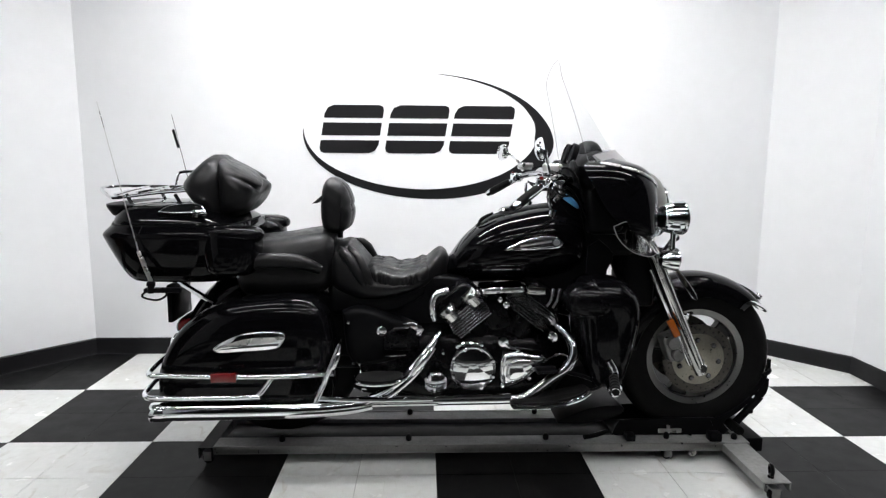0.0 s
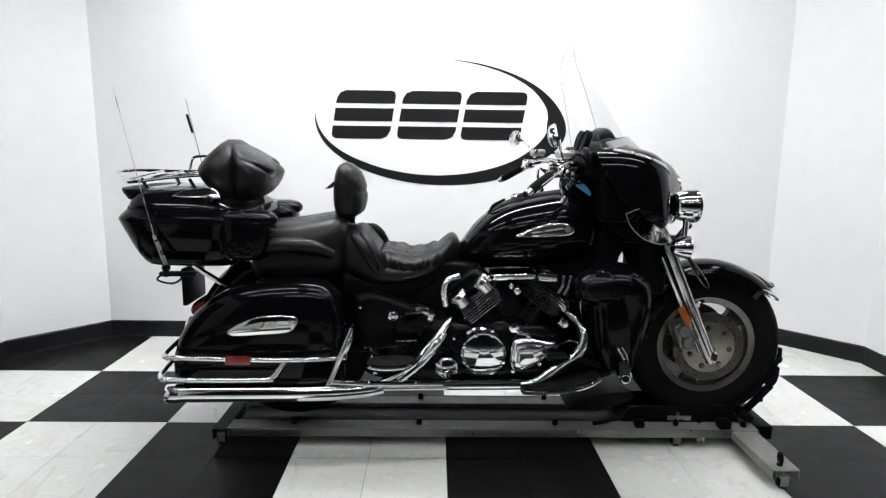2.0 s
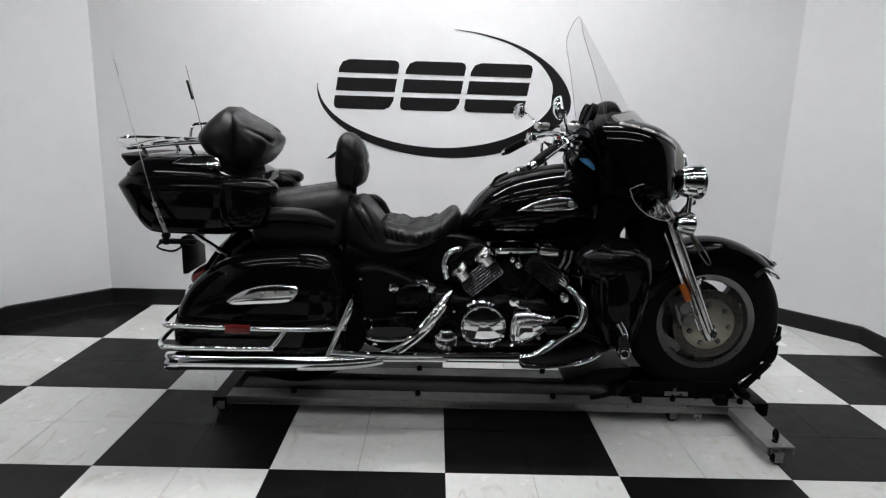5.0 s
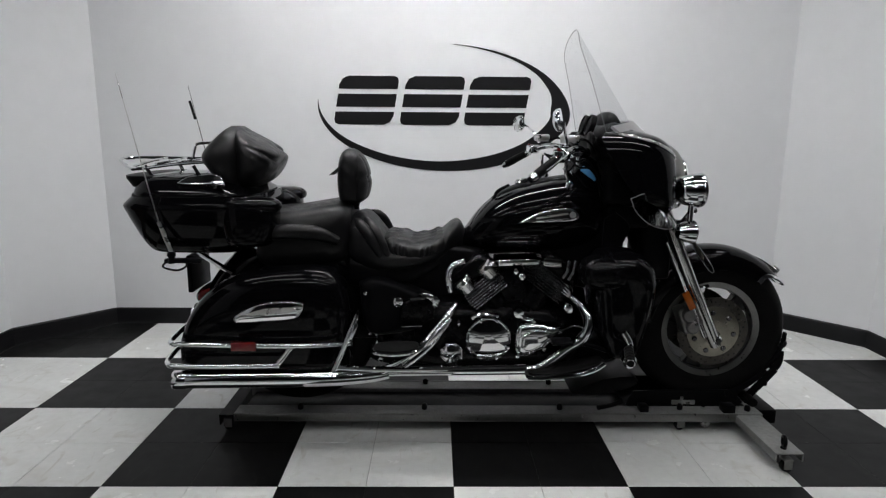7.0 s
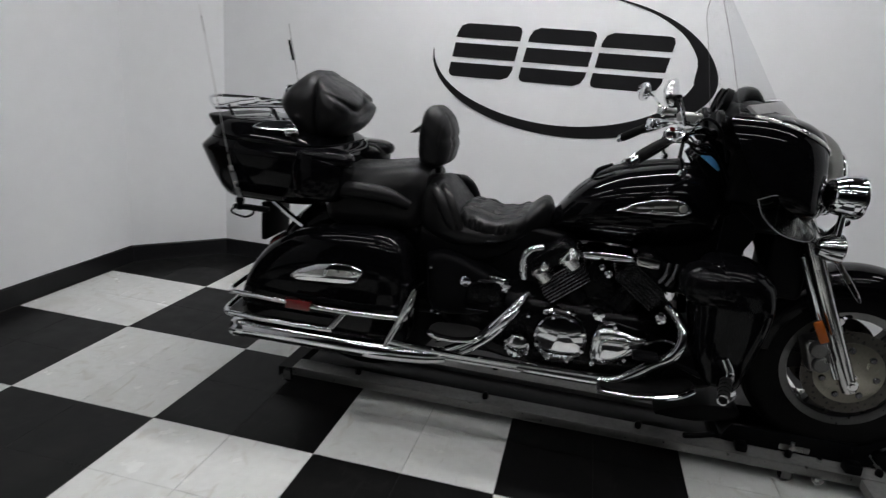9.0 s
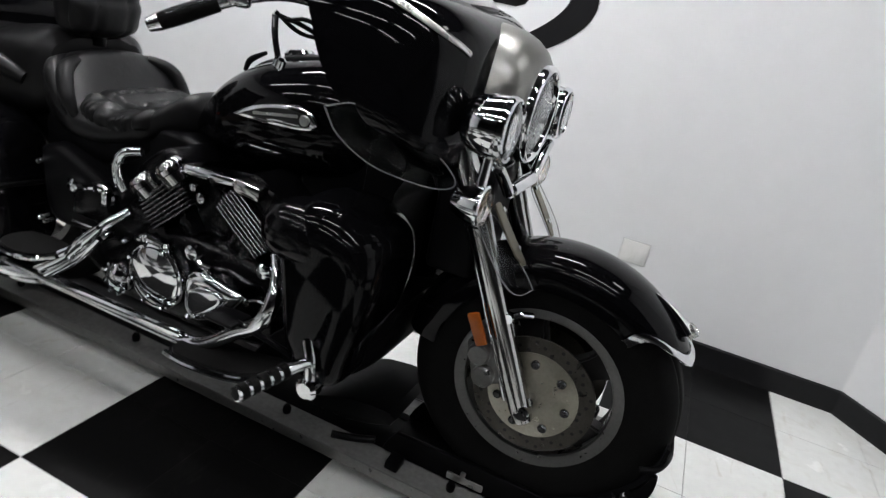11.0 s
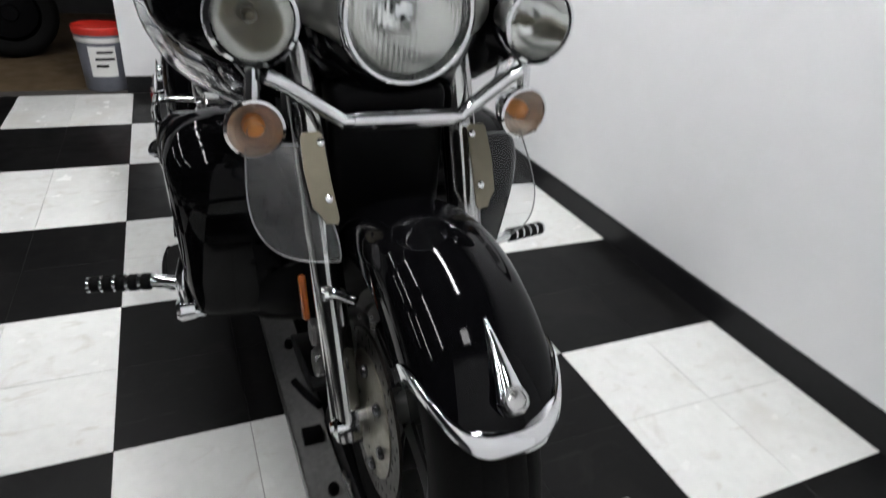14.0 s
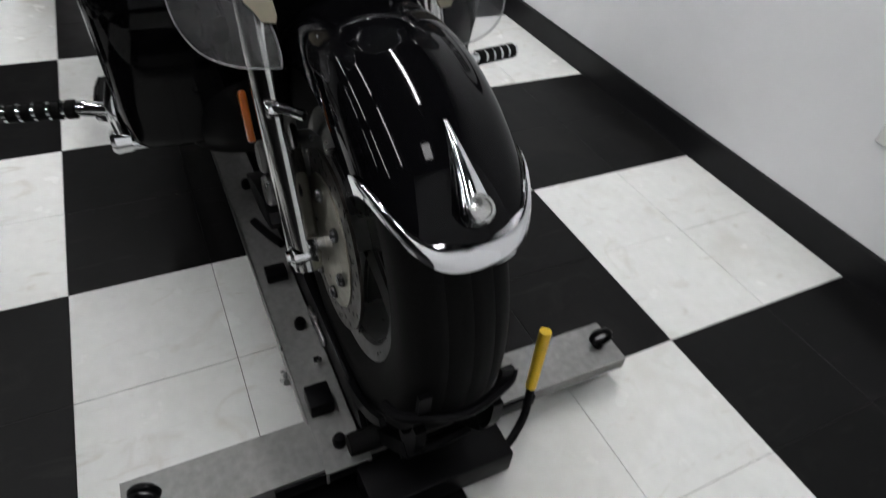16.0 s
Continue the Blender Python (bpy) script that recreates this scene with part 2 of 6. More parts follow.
def tube(pts, r, n=10, steps=6, cyclic=False, flat=1.0):
    """A round bar along a path; r may be one radius or one per given point."""
    base = [Vector(q) for q in pts]
    if cyclic:
        base = base + [base[0]]
    path = smooth_path(base, steps) if steps > 1 else base
    if isinstance(r, (list, tuple)):
        rs = [r[min(len(r) - 1, int(i / max(1, len(path) - 1) * (len(r) - 1)))] for i in range(len(path))]
        for i in range(len(path)):
            f = i / max(1, len(path) - 1) * (len(r) - 1)
            k = min(len(r) - 2, int(f))
            rs[i] = r[k] + (r[k + 1] - r[k]) * (f - k)
    else:
        rs = [r] * len(path)
    rings = []
    ref = None
    for i, p in enumerate(path):
        d = (path[min(i + 1, len(path) - 1)] - path[max(i - 1, 0)]).normalized()
        if ref is None:
            ref = d.orthogonal().normalized()
        ref = (ref - d * ref.dot(d)).normalized()
        s = d.cross(ref)
        rings.append([p + (ref * math.cos(a) + s * math.sin(a) * flat) * rs[i] for a in (2 * math.pi * k / n for k in range(n))])
    return loft(rings)


def lathe(profile, origin=(0, 0, 0), axis=(0, 1, 0), n=32, caps=True):
    """Turns (radius, height) pairs round an axis."""
    ax = Vector(axis).normalized()
    u = ax.orthogonal().normalized()
    if abs(ax.z) < 0.9:
        u = ax.cross(Vector((0, 0, 1))).normalized()
    v = ax.cross(u)
    o = Vector(origin)
    rings = [[o + ax * h + (u * math.cos(a) + v * math.sin(a)) * max(r, 1e-4) for a in (2 * math.pi * k / n for k in range(n))] for r, h in profile]
    return loft(rings, caps=caps)


def box(x0, x1, y0, y1, z0, z1, bevel=0.0, segs=2):
    bm = bmesh.new()
    bmesh.ops.create_cube(bm, size=1.0)
    for v in bm.verts:
        v.co = ((x0 + x1) / 2 + v.co.x * (x1 - x0), (y0 + y1) / 2 + v.co.y * (y1 - y0), (z0 + z1) / 2 + v.co.z * (z1 - z0))
    if bevel:
        bmesh.ops.bevel(bm, geom=bm.edges[:], offset=bevel, segments=segs, profile=0.5, affect="EDGES")
    return bm


def turn(bm, m):
    bmesh.ops.transform(bm, matrix=m, verts=bm.verts[:])
    return bm


def join(*bms):
    out = bmesh.new()
    for b in bms:
        me = bpy.data.meshes.new("tmp")
        b.to_mesh(me)
        b.free()
        out.from_mesh(me)
        bpy.data.meshes.remove(me)
    return out


def sup(a, e):
    c = math.cos(a)
    return math.copysign(abs(c) ** (2 / e), c)


def slices_z(levels, e=2.6, n=36, steps=3):
    """Skin over level plans: (z, x_rear, x_front, half_width[, y_centre])."""
    lv = [l if len(l) == 5 else (*l, 0.0) for l in levels]
    pts = smooth_rows(lv, steps)
    rings = []
    for z, xa, xb, w, yc in pts:
        cx, hx = (xa + xb) / 2, (xb - xa) / 2
        rings.append([Vector((cx + hx * sup(a, e), yc + w * sup(a - math.pi / 2, e), z)) for a in (2 * math.pi * k / n for k in range(n))])
    return loft(rings)


def slices_x(stations, e=2.6, n=32, steps=3):
    """Skin over cross sections along x: (x, z_low, z_high, half_width[, y_centre])."""
    st = [s if len(s) == 5 else (*s, 0.0) for s in stations]
    rings = []
    for x, za, zb, w, yc in smooth_rows(st, steps):
        cz, hz = (za + zb) / 2, (zb - za) / 2
        rings.append([Vector((x, yc + w * sup(a, e), cz + hz * sup(a - math.pi / 2, e))) for a in (2 * math.pi * k / n for k in range(n))])
    return loft(rings)


def smooth_rows(rows, steps):
    if steps < 2 or len(rows) < 3:
        return rows
    p = [np.array(r, float) for r in rows]
    ext = [2 * p[0] - p[1]] + p + [2 * p[-1] - p[-2]]
    out = []
    for i in range(1, len(ext) - 2):
        a, b, c, d = ext[i - 1:i + 3]
        for k in range(steps):
            t = k / steps
            v = 0.5 * (2 * b + (c - a) * t + (2 * a - 5 * b + 4 * c - d) * t * t + (3 * b - a - 3 * c + d) * t ** 3)
            lo, hi = np.minimum(b, c), np.maximum(b, c)
            out.append(tuple(np.clip(v, lo - 0.006, hi + 0.006)))
    out.append(tuple(p[-1]))
    return out


def slab(outline, y0, y1, crown=0.02, rings=4, steps=4):
    """A side outline (x, z) with thickness from y0 to y1, its rims rounded by crown."""
    pts = smooth_path([(x, 0, z) for x, z in outline] + [(outline[0][0], 0, outline[0][1])], steps)[:-1]
    c = sum(pts, Vector()) / len(pts)
    sec = []
    for k in range(rings + 1):
        a = math.pi / 2 * k / rings
        sec.append((y0 + (y1 - y0) * 0.0 + math.copysign(crown, y1 - y0) * (1 - math.sin(a)), crown * (1 - math.cos(a))))
    sec = sec[::-1]
    sec2 = [(y1 - (y - y0), ins) for y, ins in sec[::-1]]
    size = max((p - c).length for p in pts)
    out = []
    for y, ins in sec + sec2:
        f = 1 - ins / (0.6 * size)
        out.append([Vector((c.x + (p.x - c.x) * f, y, c.z + (p.z - c.z) * f)) for p in pts])
    return loft(out)


def prism(outline, m, depth):
    """A flat outline (x, y) raised by depth along its z, laid by the matrix m."""
    bm = loft([[Vector((x, y, 0)) for x, y in outline], [Vector((x, y, depth)) for x, y in outline]])
    return turn(bm, m)


def mirror(bm):
    b2 = bm.copy()
    for v in b2.verts:
        v.co.y = -v.co.y
    bmesh.ops.reverse_faces(b2, faces=b2.faces[:])
    return b2


# ---- the room ----
C = 0.6096          # one floor check
T = C / 2           # one tile
YW = 1.832          # back wall
XL, XR = -2.462, 2.43
H = 2.75            # ceiling height


def wall(name, p, q, thick=0.12, z0=-0.02, z1=H, material=None, base=True):
    """An upright wall from p to q; it lies to the right of that way, with a vinyl base along its foot."""
    p, q = Vector((*p, 0)), Vector((*q, 0))
    d = (q - p).normalized()
    n = Vector((d.y, -d.x, 0))
    ring = [p, q, q + n * thick, p + n * thick]
    bm = loft([[Vector((v.x, v.y, z)) for v in ring] for z in (z0, z1)])
    ob = part(name, bm, material or M_WALL, smooth=0)
    tagged(ob, "smooth white painted showroom wall" if material is None else "dark workshop wall behind the showroom", "wall", kind="structure")
    if base:
        o = 0.009
        prof = [(0.0, 0.0), (o + 0.004, 0.0), (o + 0.002, 0.006), (o, 0.014), (o, 0.094), (o * 0.6, 0.100), (0.0, 0.101)]
        bm = loft([[v - n * a + Vector((0, 0, b)) for a, b in prof] for v in (p, q)])
        bo = part("baseboard", bm, M_BASE, smooth=20)
        tagged(bo, "black vinyl cove base along the wall", "baseboard", kind="structure")
    return ob


wall("wall_north", (2.065, YW), (-2.085, YW))
wall("wall_northwest", (-2.085, YW), (XL, 1.412))
wall("wall_west", (XL, 1.412), (XL, -0.03))
wall("wall_west_far", (XL, -1.75), (XL, -3.4))
wall("wall_northeast", (XR, 1.42), (2.065, YW))
wall("wall_east", (XR, -0.03), (XR, 1.42))
bm = box(XL - 0.12, XL, -1.75, -0.03, 2.1, H)
tagged(part("wall_over_opening", bm, M_WALL, smooth=0), "white wall over the open doorway", "wall", kind="structure")
tagged(part("ceiling", box(-2.8, 2.8, -3.4, 2.2, H, H + 0.1), M_CEIL, smooth=0), "dark ceiling over the display bay", "ceiling", kind="structure")

floor = tagged(part("floor", box(XL - 0.1, XR + 0.12, -3.4, 2.0, -0.08, -0.004), M_GROUT, smooth=0),
               "black and white checkered vinyl tile floor", "floor", kind="structure")
# workshop beyond the doorway and behind the camera
tagged(part("workshop_floor", box(-5.4, XL - 0.1, -3.4, 2.0, -0.09, -0.006), M_BROWN, smooth=0), "worn brown workshop floor past the doorway", "floor", kind="structure")
tagged(part("shop_floor", box(-5.4, 5.0, -9.0, -3.4, -0.09, -0.005), M_SHOP, smooth=0), "dark shop floor behind the display bay", "floor", kind="structure")
tagged(part("shop_ceiling", box(-5.5, 5.1, -9.0, -3.4, H + 0.3, H + 0.4), M_SHOP, smooth=0), "dark open shop ceiling", "ceiling", kind="structure")
tagged(part("workshop_ceiling", box(-5.5, -2.8, -3.4, 2.2, H + 0.3, H + 0.4), M_SHOP, smooth=0), "dark workshop ceiling", "ceiling", kind="structure")
wall("wall_workshop_west", (-5.4, 2.0), (-5.4, -9.0), material=M_SHOP, z1=H + 0.3, base=False)
wall("wall_workshop_north", (XL - 0.12, 2.0), (-5.4, 2.0), material=M_SHOP, z1=H + 0.3, base=False)
wall("wall_shop_south", (-5.4, -9.0), (5.0, -9.0), material=M_SHOP, z1=H + 0.3, base=False)
wall("wall_shop_east", (5.0, -9.0), (5.0, 2.0), material=M_SHOP, z1=H + 0.3, base=False)
wall("wall_shop_northeast", (5.0, 2.0), (XR + 0.12, 2.0), material=M_SHOP, z1=H + 0.3, base=False)
tagged(part("side_floor", box(XR + 0.12, 5.0, -3.4, 2.0, -0.09, -0.006), M_SHOP, smooth=0), "dark shop floor beside the display bay", "floor", kind="structure")
tagged(part("side_ceiling", box(2.8, 5.1, -3.4, 2.2, H + 0.3, H + 0.4), M_SHOP, smooth=0), "dark open shop ceiling", "ceiling", kind="structure")

# ceiling lights
FIX = [(-0.70, 0.95), (0.54, 0.95), (-1.5, -0.35), (0.0, -0.35), (1.5, -0.35), (-1.5, -1.55), (0.0, -1.55), (1.5, -1.55), (-0.8, -2.75), (0.8, -2.75)]


def ceiling_light(x, y, glow, L=1.2, W=0.064):
    r = root("ceiling_light", (x, y, H), "fluorescent strip light with a white diffuser on the ceiling", "ceiling light", "lights over the display bay")
    fr = join(box(x - L / 2 - 0.03, x + L / 2 + 0.03, y - W / 2 - 0.03, y - W / 2, H - 0.025, H - 0.001, 0.003),
              box(x - L / 2 - 0.03, x + L / 2 + 0.03, y + W / 2, y + W / 2 + 0.03, H - 0.025, H - 0.001, 0.003),
              box(x - L / 2 - 0.03, x - L / 2, y - W / 2, y + W / 2, H - 0.025, H - 0.001, 0.003),
              box(x + L / 2, x + L / 2 + 0.03, y - W / 2, y + W / 2, H - 0.025, H - 0.001, 0.003))
    part("frame", fr, M_FIXTURE, r)
    part("diffuser", box(x - L / 2, x + L / 2, y - W / 2, y + W / 2, H - 0.018, H - 0.002), glow, r, smooth=0)


for f in FIX:
    ceiling_light(*f, M_WASH if f[1] > 0.5 else M_TUBE)
ceiling_light(2.02, 0.72, M_PANEL, 0.30, 0.24)

# wall sign: an open oval swoosh round three stacks of slanted stripes
sign = root("wall_sign", (0, YW, 1.0), "large black oval swoosh round slanted stripes on the white wall", "wall sign")
pts_o, pts_i = [], []
N = 90
for k in range(N + 1):
    deg = 176 + (446 - 176) * k / N
    a = radians(deg)
    th = float(np.interp(deg, (176, 195, 231, 270, 315, 345, 358, 368, 382, 400, 416, 446), (0.002, 0.020, 0.045, 0.058, 0.082, 0.112, 0.120, 0.106, 0.062, 0.030, 0.016, 0.002)))
    swell = 1 + 0.034 * math.exp(-((deg - 352) / 20) ** 2)
    x, z = 0.745 * swell * math.cos(a), 0.372 * swell * math.sin(a)
    nx, nz = math.cos(a) / 0.745, math.sin(a) / 0.372
    q = math.hypot(nx, nz)
    tilt = radians(-1.6)
    for lst, (u, v) in ((pts_o, (x, z)), (pts_i, (x - th * nx / q, z - th * nz / q))):
        lst.append((-0.03 + u * math.cos(tilt) - v * math.sin(tilt), 1.345 + u * math.sin(tilt) + v * math.cos(tilt)))
bm = loft([[Vector((xo, YW - 0.0005, zo)), Vector((xi, YW - 0.0005, zi)), Vector((xi, YW - 0.003, zi)), Vector((xo, YW - 0.003, zo))]
           for (xo, zo), (xi, zi) in zip(pts_o, pts_i)])
part("swoosh", bm, M_SIGN, sign, smooth=30)


def slanted(x0, z0, w, h, cuts):
    """A slanted level bar; cuts clip its corners (low left, low right, top right, top left)."""
    a, b, c, d = cuts
    q = [(a, 0), (w - b, 0), (w - b * 0.3, b * 0.3), (w, b), (w, h - c), (w - c * 0.3, h - c * 0.3), (w - c, h), (d, h), (d * 0.3, h - d * 0.3), (0, h - d), (0, a), (a * 0.3, a * 0.3)]
    return loft([[Vector((x0 + u + 0.17 * (z0 + v - 1.247), YW - e, z0 + v)) for u, v in q] for e in (0.0005, 0.003)])


for bx, bw in ((-0.683, 0.35), (-0.29, 0.35), (0.094, 0.36)):
    for zz, cuts in ((1.247, (0.03, 0.05, 0.001, 0.001)), (1.351, (0.001, 0.001, 0.001, 0.001)), (1.455, (0.001, 0.001, 0.03, 0.05))):
        part("stripe", slanted(bx, zz, bw, 0.076, cuts), M_SIGN, sign, smooth=0)

# outlet on the back wall
ot = root("wall_outlet", (1.15, YW, 0.39), "white double wall outlet low on the wall", "outlet")
part("surround", box(1.094, 1.209, YW - 0.0035, YW - 0.0004, 0.343, 0.443, 0.001), M_GARNISH, ot)
pl = part("plate", box(1.096, 1.207, YW - 0.007, YW - 0.0005, 0.345, 0.441, 0.003), M_PLATE, ot)
for ox in (1.127, 1.176):
    rc = part("receptacle", box(ox - 0.017, ox + 0.017, YW - 0.0095, YW - 0.005, 0.358, 0.428, 0.003), M_PLATE, pl)


# ---- the motorcycle ----
YB = 0.55
bike = root("motorcycle", (0.2, YB, 0.087), "black touring motorcycle with chrome trim and hard luggage", "motorcycle")


def bp(name, bm, material, parent=None, label="", smooth=35.0):
    return part(name, bm, material, parent or bike, label, smooth)


def both(name, maker, material, label="", smooth=35.0):
    """A part on the right side (y below zero) and its mirror image on the left."""
    a = maker()
    b = mirror(a)
    return bp(name, a, material, None, label, smooth), bp(name, b, material, None, label, smooth)


WX, WZ = 1.075, 0.41     # front axle
RX, RZ = -0.63, 0.412    # rear axle


def tyre_profile(r_out, r_rim, half):
    """The section of a tyre from bead to bead, with three grooves round its tread."""
    pts = []
    for k in range(37):
        a = -math.pi / 2 + math.pi * k / 36
        h = math.sin(a)
        groove = 0.0025 if min(abs(h), abs(abs(h) - 0.42)) < 0.022 else 0.0
        pts.append((r_rim + (r_out - r_rim) * (0.35 + 0.65 * math.cos(a) ** 0.7) - groove, half * h))
    return [(r_rim - 0.004, -half * 0.78)] + [(r_rim + 0.02, -half * 0.95)] + pts[1:-1] + [(r_rim + 0.02, half * 0.95), (r_rim - 0.004, half * 0.78)]


def wheel(x, z, r_out, r_rim, half, name, label):
    w = bp(name, lathe([(0.02, -half * 0.9), (0.03, -half * 0.9), (0.03, half * 0.9), (0.02, half * 0.9)], (x, 0, z), n=24), M_ALU, None, label)
    bp("tyre", lathe(tyre_profile(r_out, r_rim, half), (x, 0, z), n=64, caps=False), M_RUBBER, w, "black road tyre")
    rim = lathe([(r_rim + 0.006, -half * 0.80), (r_rim + 0.008, -half * 0.74), (r_rim - 0.010, -half * 0.70), (r_rim - 0.022, -half * 0.45), (r_rim - 0.03, 0),
                 (r_rim - 0.022, half * 0.45), (r_rim - 0.010, half * 0.70), (r_rim + 0.008, half * 0.74), (r_rim + 0.006, half * 0.80),
                 (r_rim - 0.004, half * 0.7), (r_rim - 0.004, -half * 0.7), (r_rim + 0.006, -half * 0.80)], (x, 0, z), n=64, caps=False)
    bp("rim", rim, M_ALU, w, "cast aluminium rim with a polished lip")
    for sg in (-1, 1):
        bp("rim_lip", lathe([(r_rim + 0.004, sg * half * 0.76), (r_rim - 0.002, sg * half * 0.80), (r_rim - 0.012, sg * half * 0.77), (r_rim - 0.026, sg * half * 0.72), (r_rim - 0.029, sg * half * 0.62), (r_rim - 0.02, sg * half * 0.60)], (x, 0, z), n=64, caps=False), M_LIP, w, "dull polished rim edge")
    for k in range(5):
        a = radians(90 + 72 * k + 20)
        d = Vector((math.cos(a), 0, math.sin(a)))
        s = Vector((-d.z, 0, d.x))
        c = Vector((x, 0, z))
        rings = []
        for f, wd, th in ((0.03, 0.032, 0.030), (0.08, 0.026, 0.026), (r_rim - 0.06, 0.030, 0.022), (r_rim - 0.022, 0.045, 0.024)):
            p = c + d * f
            rings.append([p + s * wd + Vector((0, th, 0)), p - s * wd + Vector((0, th, 0)), p - s * wd - Vector((0, th, 0)), p + s * wd - Vector((0, th, 0))])
        b = loft(rings)
        bmesh.ops.bevel(b, geom=b.edges[:], offset=0.006, segments=2, affect="EDGES")
        bp("spoke", b, M_SPOKE, w)
    return w


def disc(x, z, y, r, wheel_ob):
    """A drilled brake disc with its carrier and bolts."""
    n = 60
    sgn = math.copysign(1, y)
    ring = lathe([(r, y - 0.0025), (r, y + 0.0025), (r * 0.70, y + 0.0025), (r * 0.70, y - 0.0025), (r, y - 0.0025)], (x, 0, z), n=n, caps=False)
    d = bp("brake_disc", ring, M_RING, wheel_ob, "drilled steel brake disc")
    bp("carrier", lathe([(r * 0.74, y + sgn * 0.001), (r * 0.74, y + sgn * 0.005), (r * 0.60, y + sgn * 0.009), (0.035, y + sgn * 0.012), (0.0, y + sgn * 0.012)], (x, 0, z), n=48), M_DISC, d)
    for k in range(40):
        a = 2 * math.pi * k / 40
        rr = r * (0.78, 0.86, 0.93)[k % 3]
        bp("vent_hole", lathe([(0.0045, 0), (0.0045, 0.0012)], (x + rr * math.cos(a), y + sgn * 0.002 - (0.0006 if sgn < 0 else 0.0), z + rr * math.sin(a)), n=8), M_DARK, d, smooth=0)
    for k in range(7):
        a = 2 * math.pi * k / 7 - 1.0
        bp("bolt", lathe([(0.011, 0), (0.011, 0.006 * sgn), (0.008, 0.010 * sgn), (0.0, 0.010 * sgn)], (x + 0.082 * math.cos(a), y + sgn * 0.007, z + 0.082 * math.sin(a)), n=10), M_FIN, wheel_ob)


fw = wheel(WX, WZ, 0.323, 0.205, 0.075, "front_wheel", "front wheel with cast spokes")
disc(WX, WZ, -0.082, 0.145, fw)
disc(WX, WZ, 0.082, 0.145, fw)
bp("axle", lathe([(0.012, -0.12), (0.012, 0.12)], (WX, 0, WZ), n=16), M_CHROME, fw)
rw = wheel(RX, RZ, 0.325, 0.192, 0.075, "rear_wheel", "rear wheel between the saddlebags")


def fender(cx, cz, r, a0, a1, w, drop, n=40, taper=0.0, lean=0.0, slim=0.0):
    """A rounded mudguard bent round a wheel from angle a0 to a1 (degrees)."""
    outer = []
    for k in range(n + 1):
        a = radians(a0 + (a1 - a0) * k / n)
        f = 1 - taper * abs(2 * k / n - 1) ** 3
        wk = w * (1 - slim * (k / n) ** 1.5)
        d = Vector((math.cos(a), 0, math.sin(a)))
        row = []
        for j in range(41):
            b = -math.pi / 2 + math.pi * j / 40
            rr = r - drop * f * (1 - abs(math.cos(b)) ** 0.55)
            back = a + radians(lean) * abs(math.sin(b)) ** 3.4 * (1 - k / n) ** 3     # the nose is cut back at its sides
            row.append(Vector((cx, 0, cz)) + Vector((math.cos(back), 0, math.sin(back))) * rr + Vector((0, wk * math.sin(b), 0)))
        inner = [p - d * 0.004 + Vector((0, -math.copysign(0.004, p.y) if abs(p.y) > 0.01 else 0, 0)) for p in reversed(row)]
        outer.append(row + inner)
    return loft(outer)


ff = bp("front_fender", fender(WX, WZ, 0.352, 35, 172, 0.103, 0.088, taper=0.0, lean=20, slim=0.12), M_GLOSS, None, "glossy black front fender")
# chrome lip and ornament at the fender's nose
lip = []
for k in range(9):
    a = radians(31.2 + 4.3 * k / 8)
    d = Vector((math.cos(a), 0, math.sin(a)))
    row = []
    for j in range(41):
        b = -math.pi / 2 + math.pi * j / 40
        rr = 0.3543 + 0.0032 * math.sin(math.pi * k / 8) - 0.088 * (1 - abs(math.cos(b)) ** 0.55)
        lean = radians(20) * abs(math.sin(b)) ** 3.4
        dd = Vector((math.cos(a + lean), 0, math.sin(a + lean)))
        row.append(Vector((WX, 0, WZ)) + dd * rr + Vector((0, 0.1075 * math.sin(b), 0)))
    lip.append(row + [p - d * 0.004 for p in reversed(row)])
bp("fender_lip", loft(lip), M_CHROME, ff, "chrome lip at the fender's nose")
orn = []
for k in range(9):
    f = k / 8
    a = radians(58.5 - 17 * f)
    d = Vector((math.cos(a), 0, math.sin(a)))
    tdir = Vector((-d.z, 0, d.x))
    c = Vector((WX, 0, WZ)) + d * (0.351 + 0.010 * f)
    w, hgt = 0.003 + 0.019 * f ** 1.3, 0.003 + 0.013 * f
    orn.append([c + Vector((0, w * math.cos(t), 0)) + d * hgt * math.sin(t) for t in (2 * math.pi * q / 14 for q in range(14))])
bp("fender_ornament", loft(orn), M_CHROME, ff, "chrome teardrop ornament")
a = radians(41.5)
c = Vector((WX, 0, WZ)) + Vector((math.cos(a), 0, math.sin(a))) * 0.366
bp("emblem", lathe([(0.017, -0.01), (0.017, 0.010), (0.0145, 0.013), (0.012, 0.013), (0.011, 0.011), (0.005, 0.0125), (0.0, 0.0125)], c, (0.62, 0, 0.78), n=24), M_ALU, ff, "round metal medallion")

# forks, axle feet, reflectors, calipers
def fork():
    a, b = Vector((0.775, -0.133, 1.0)), Vector((1.068, -0.128, 0.375))
    d = b - a
    return tube([a, a + d * 0.36, a + d * 0.38], [0.0285, 0.0285, 0.0275], n=18, steps=1)


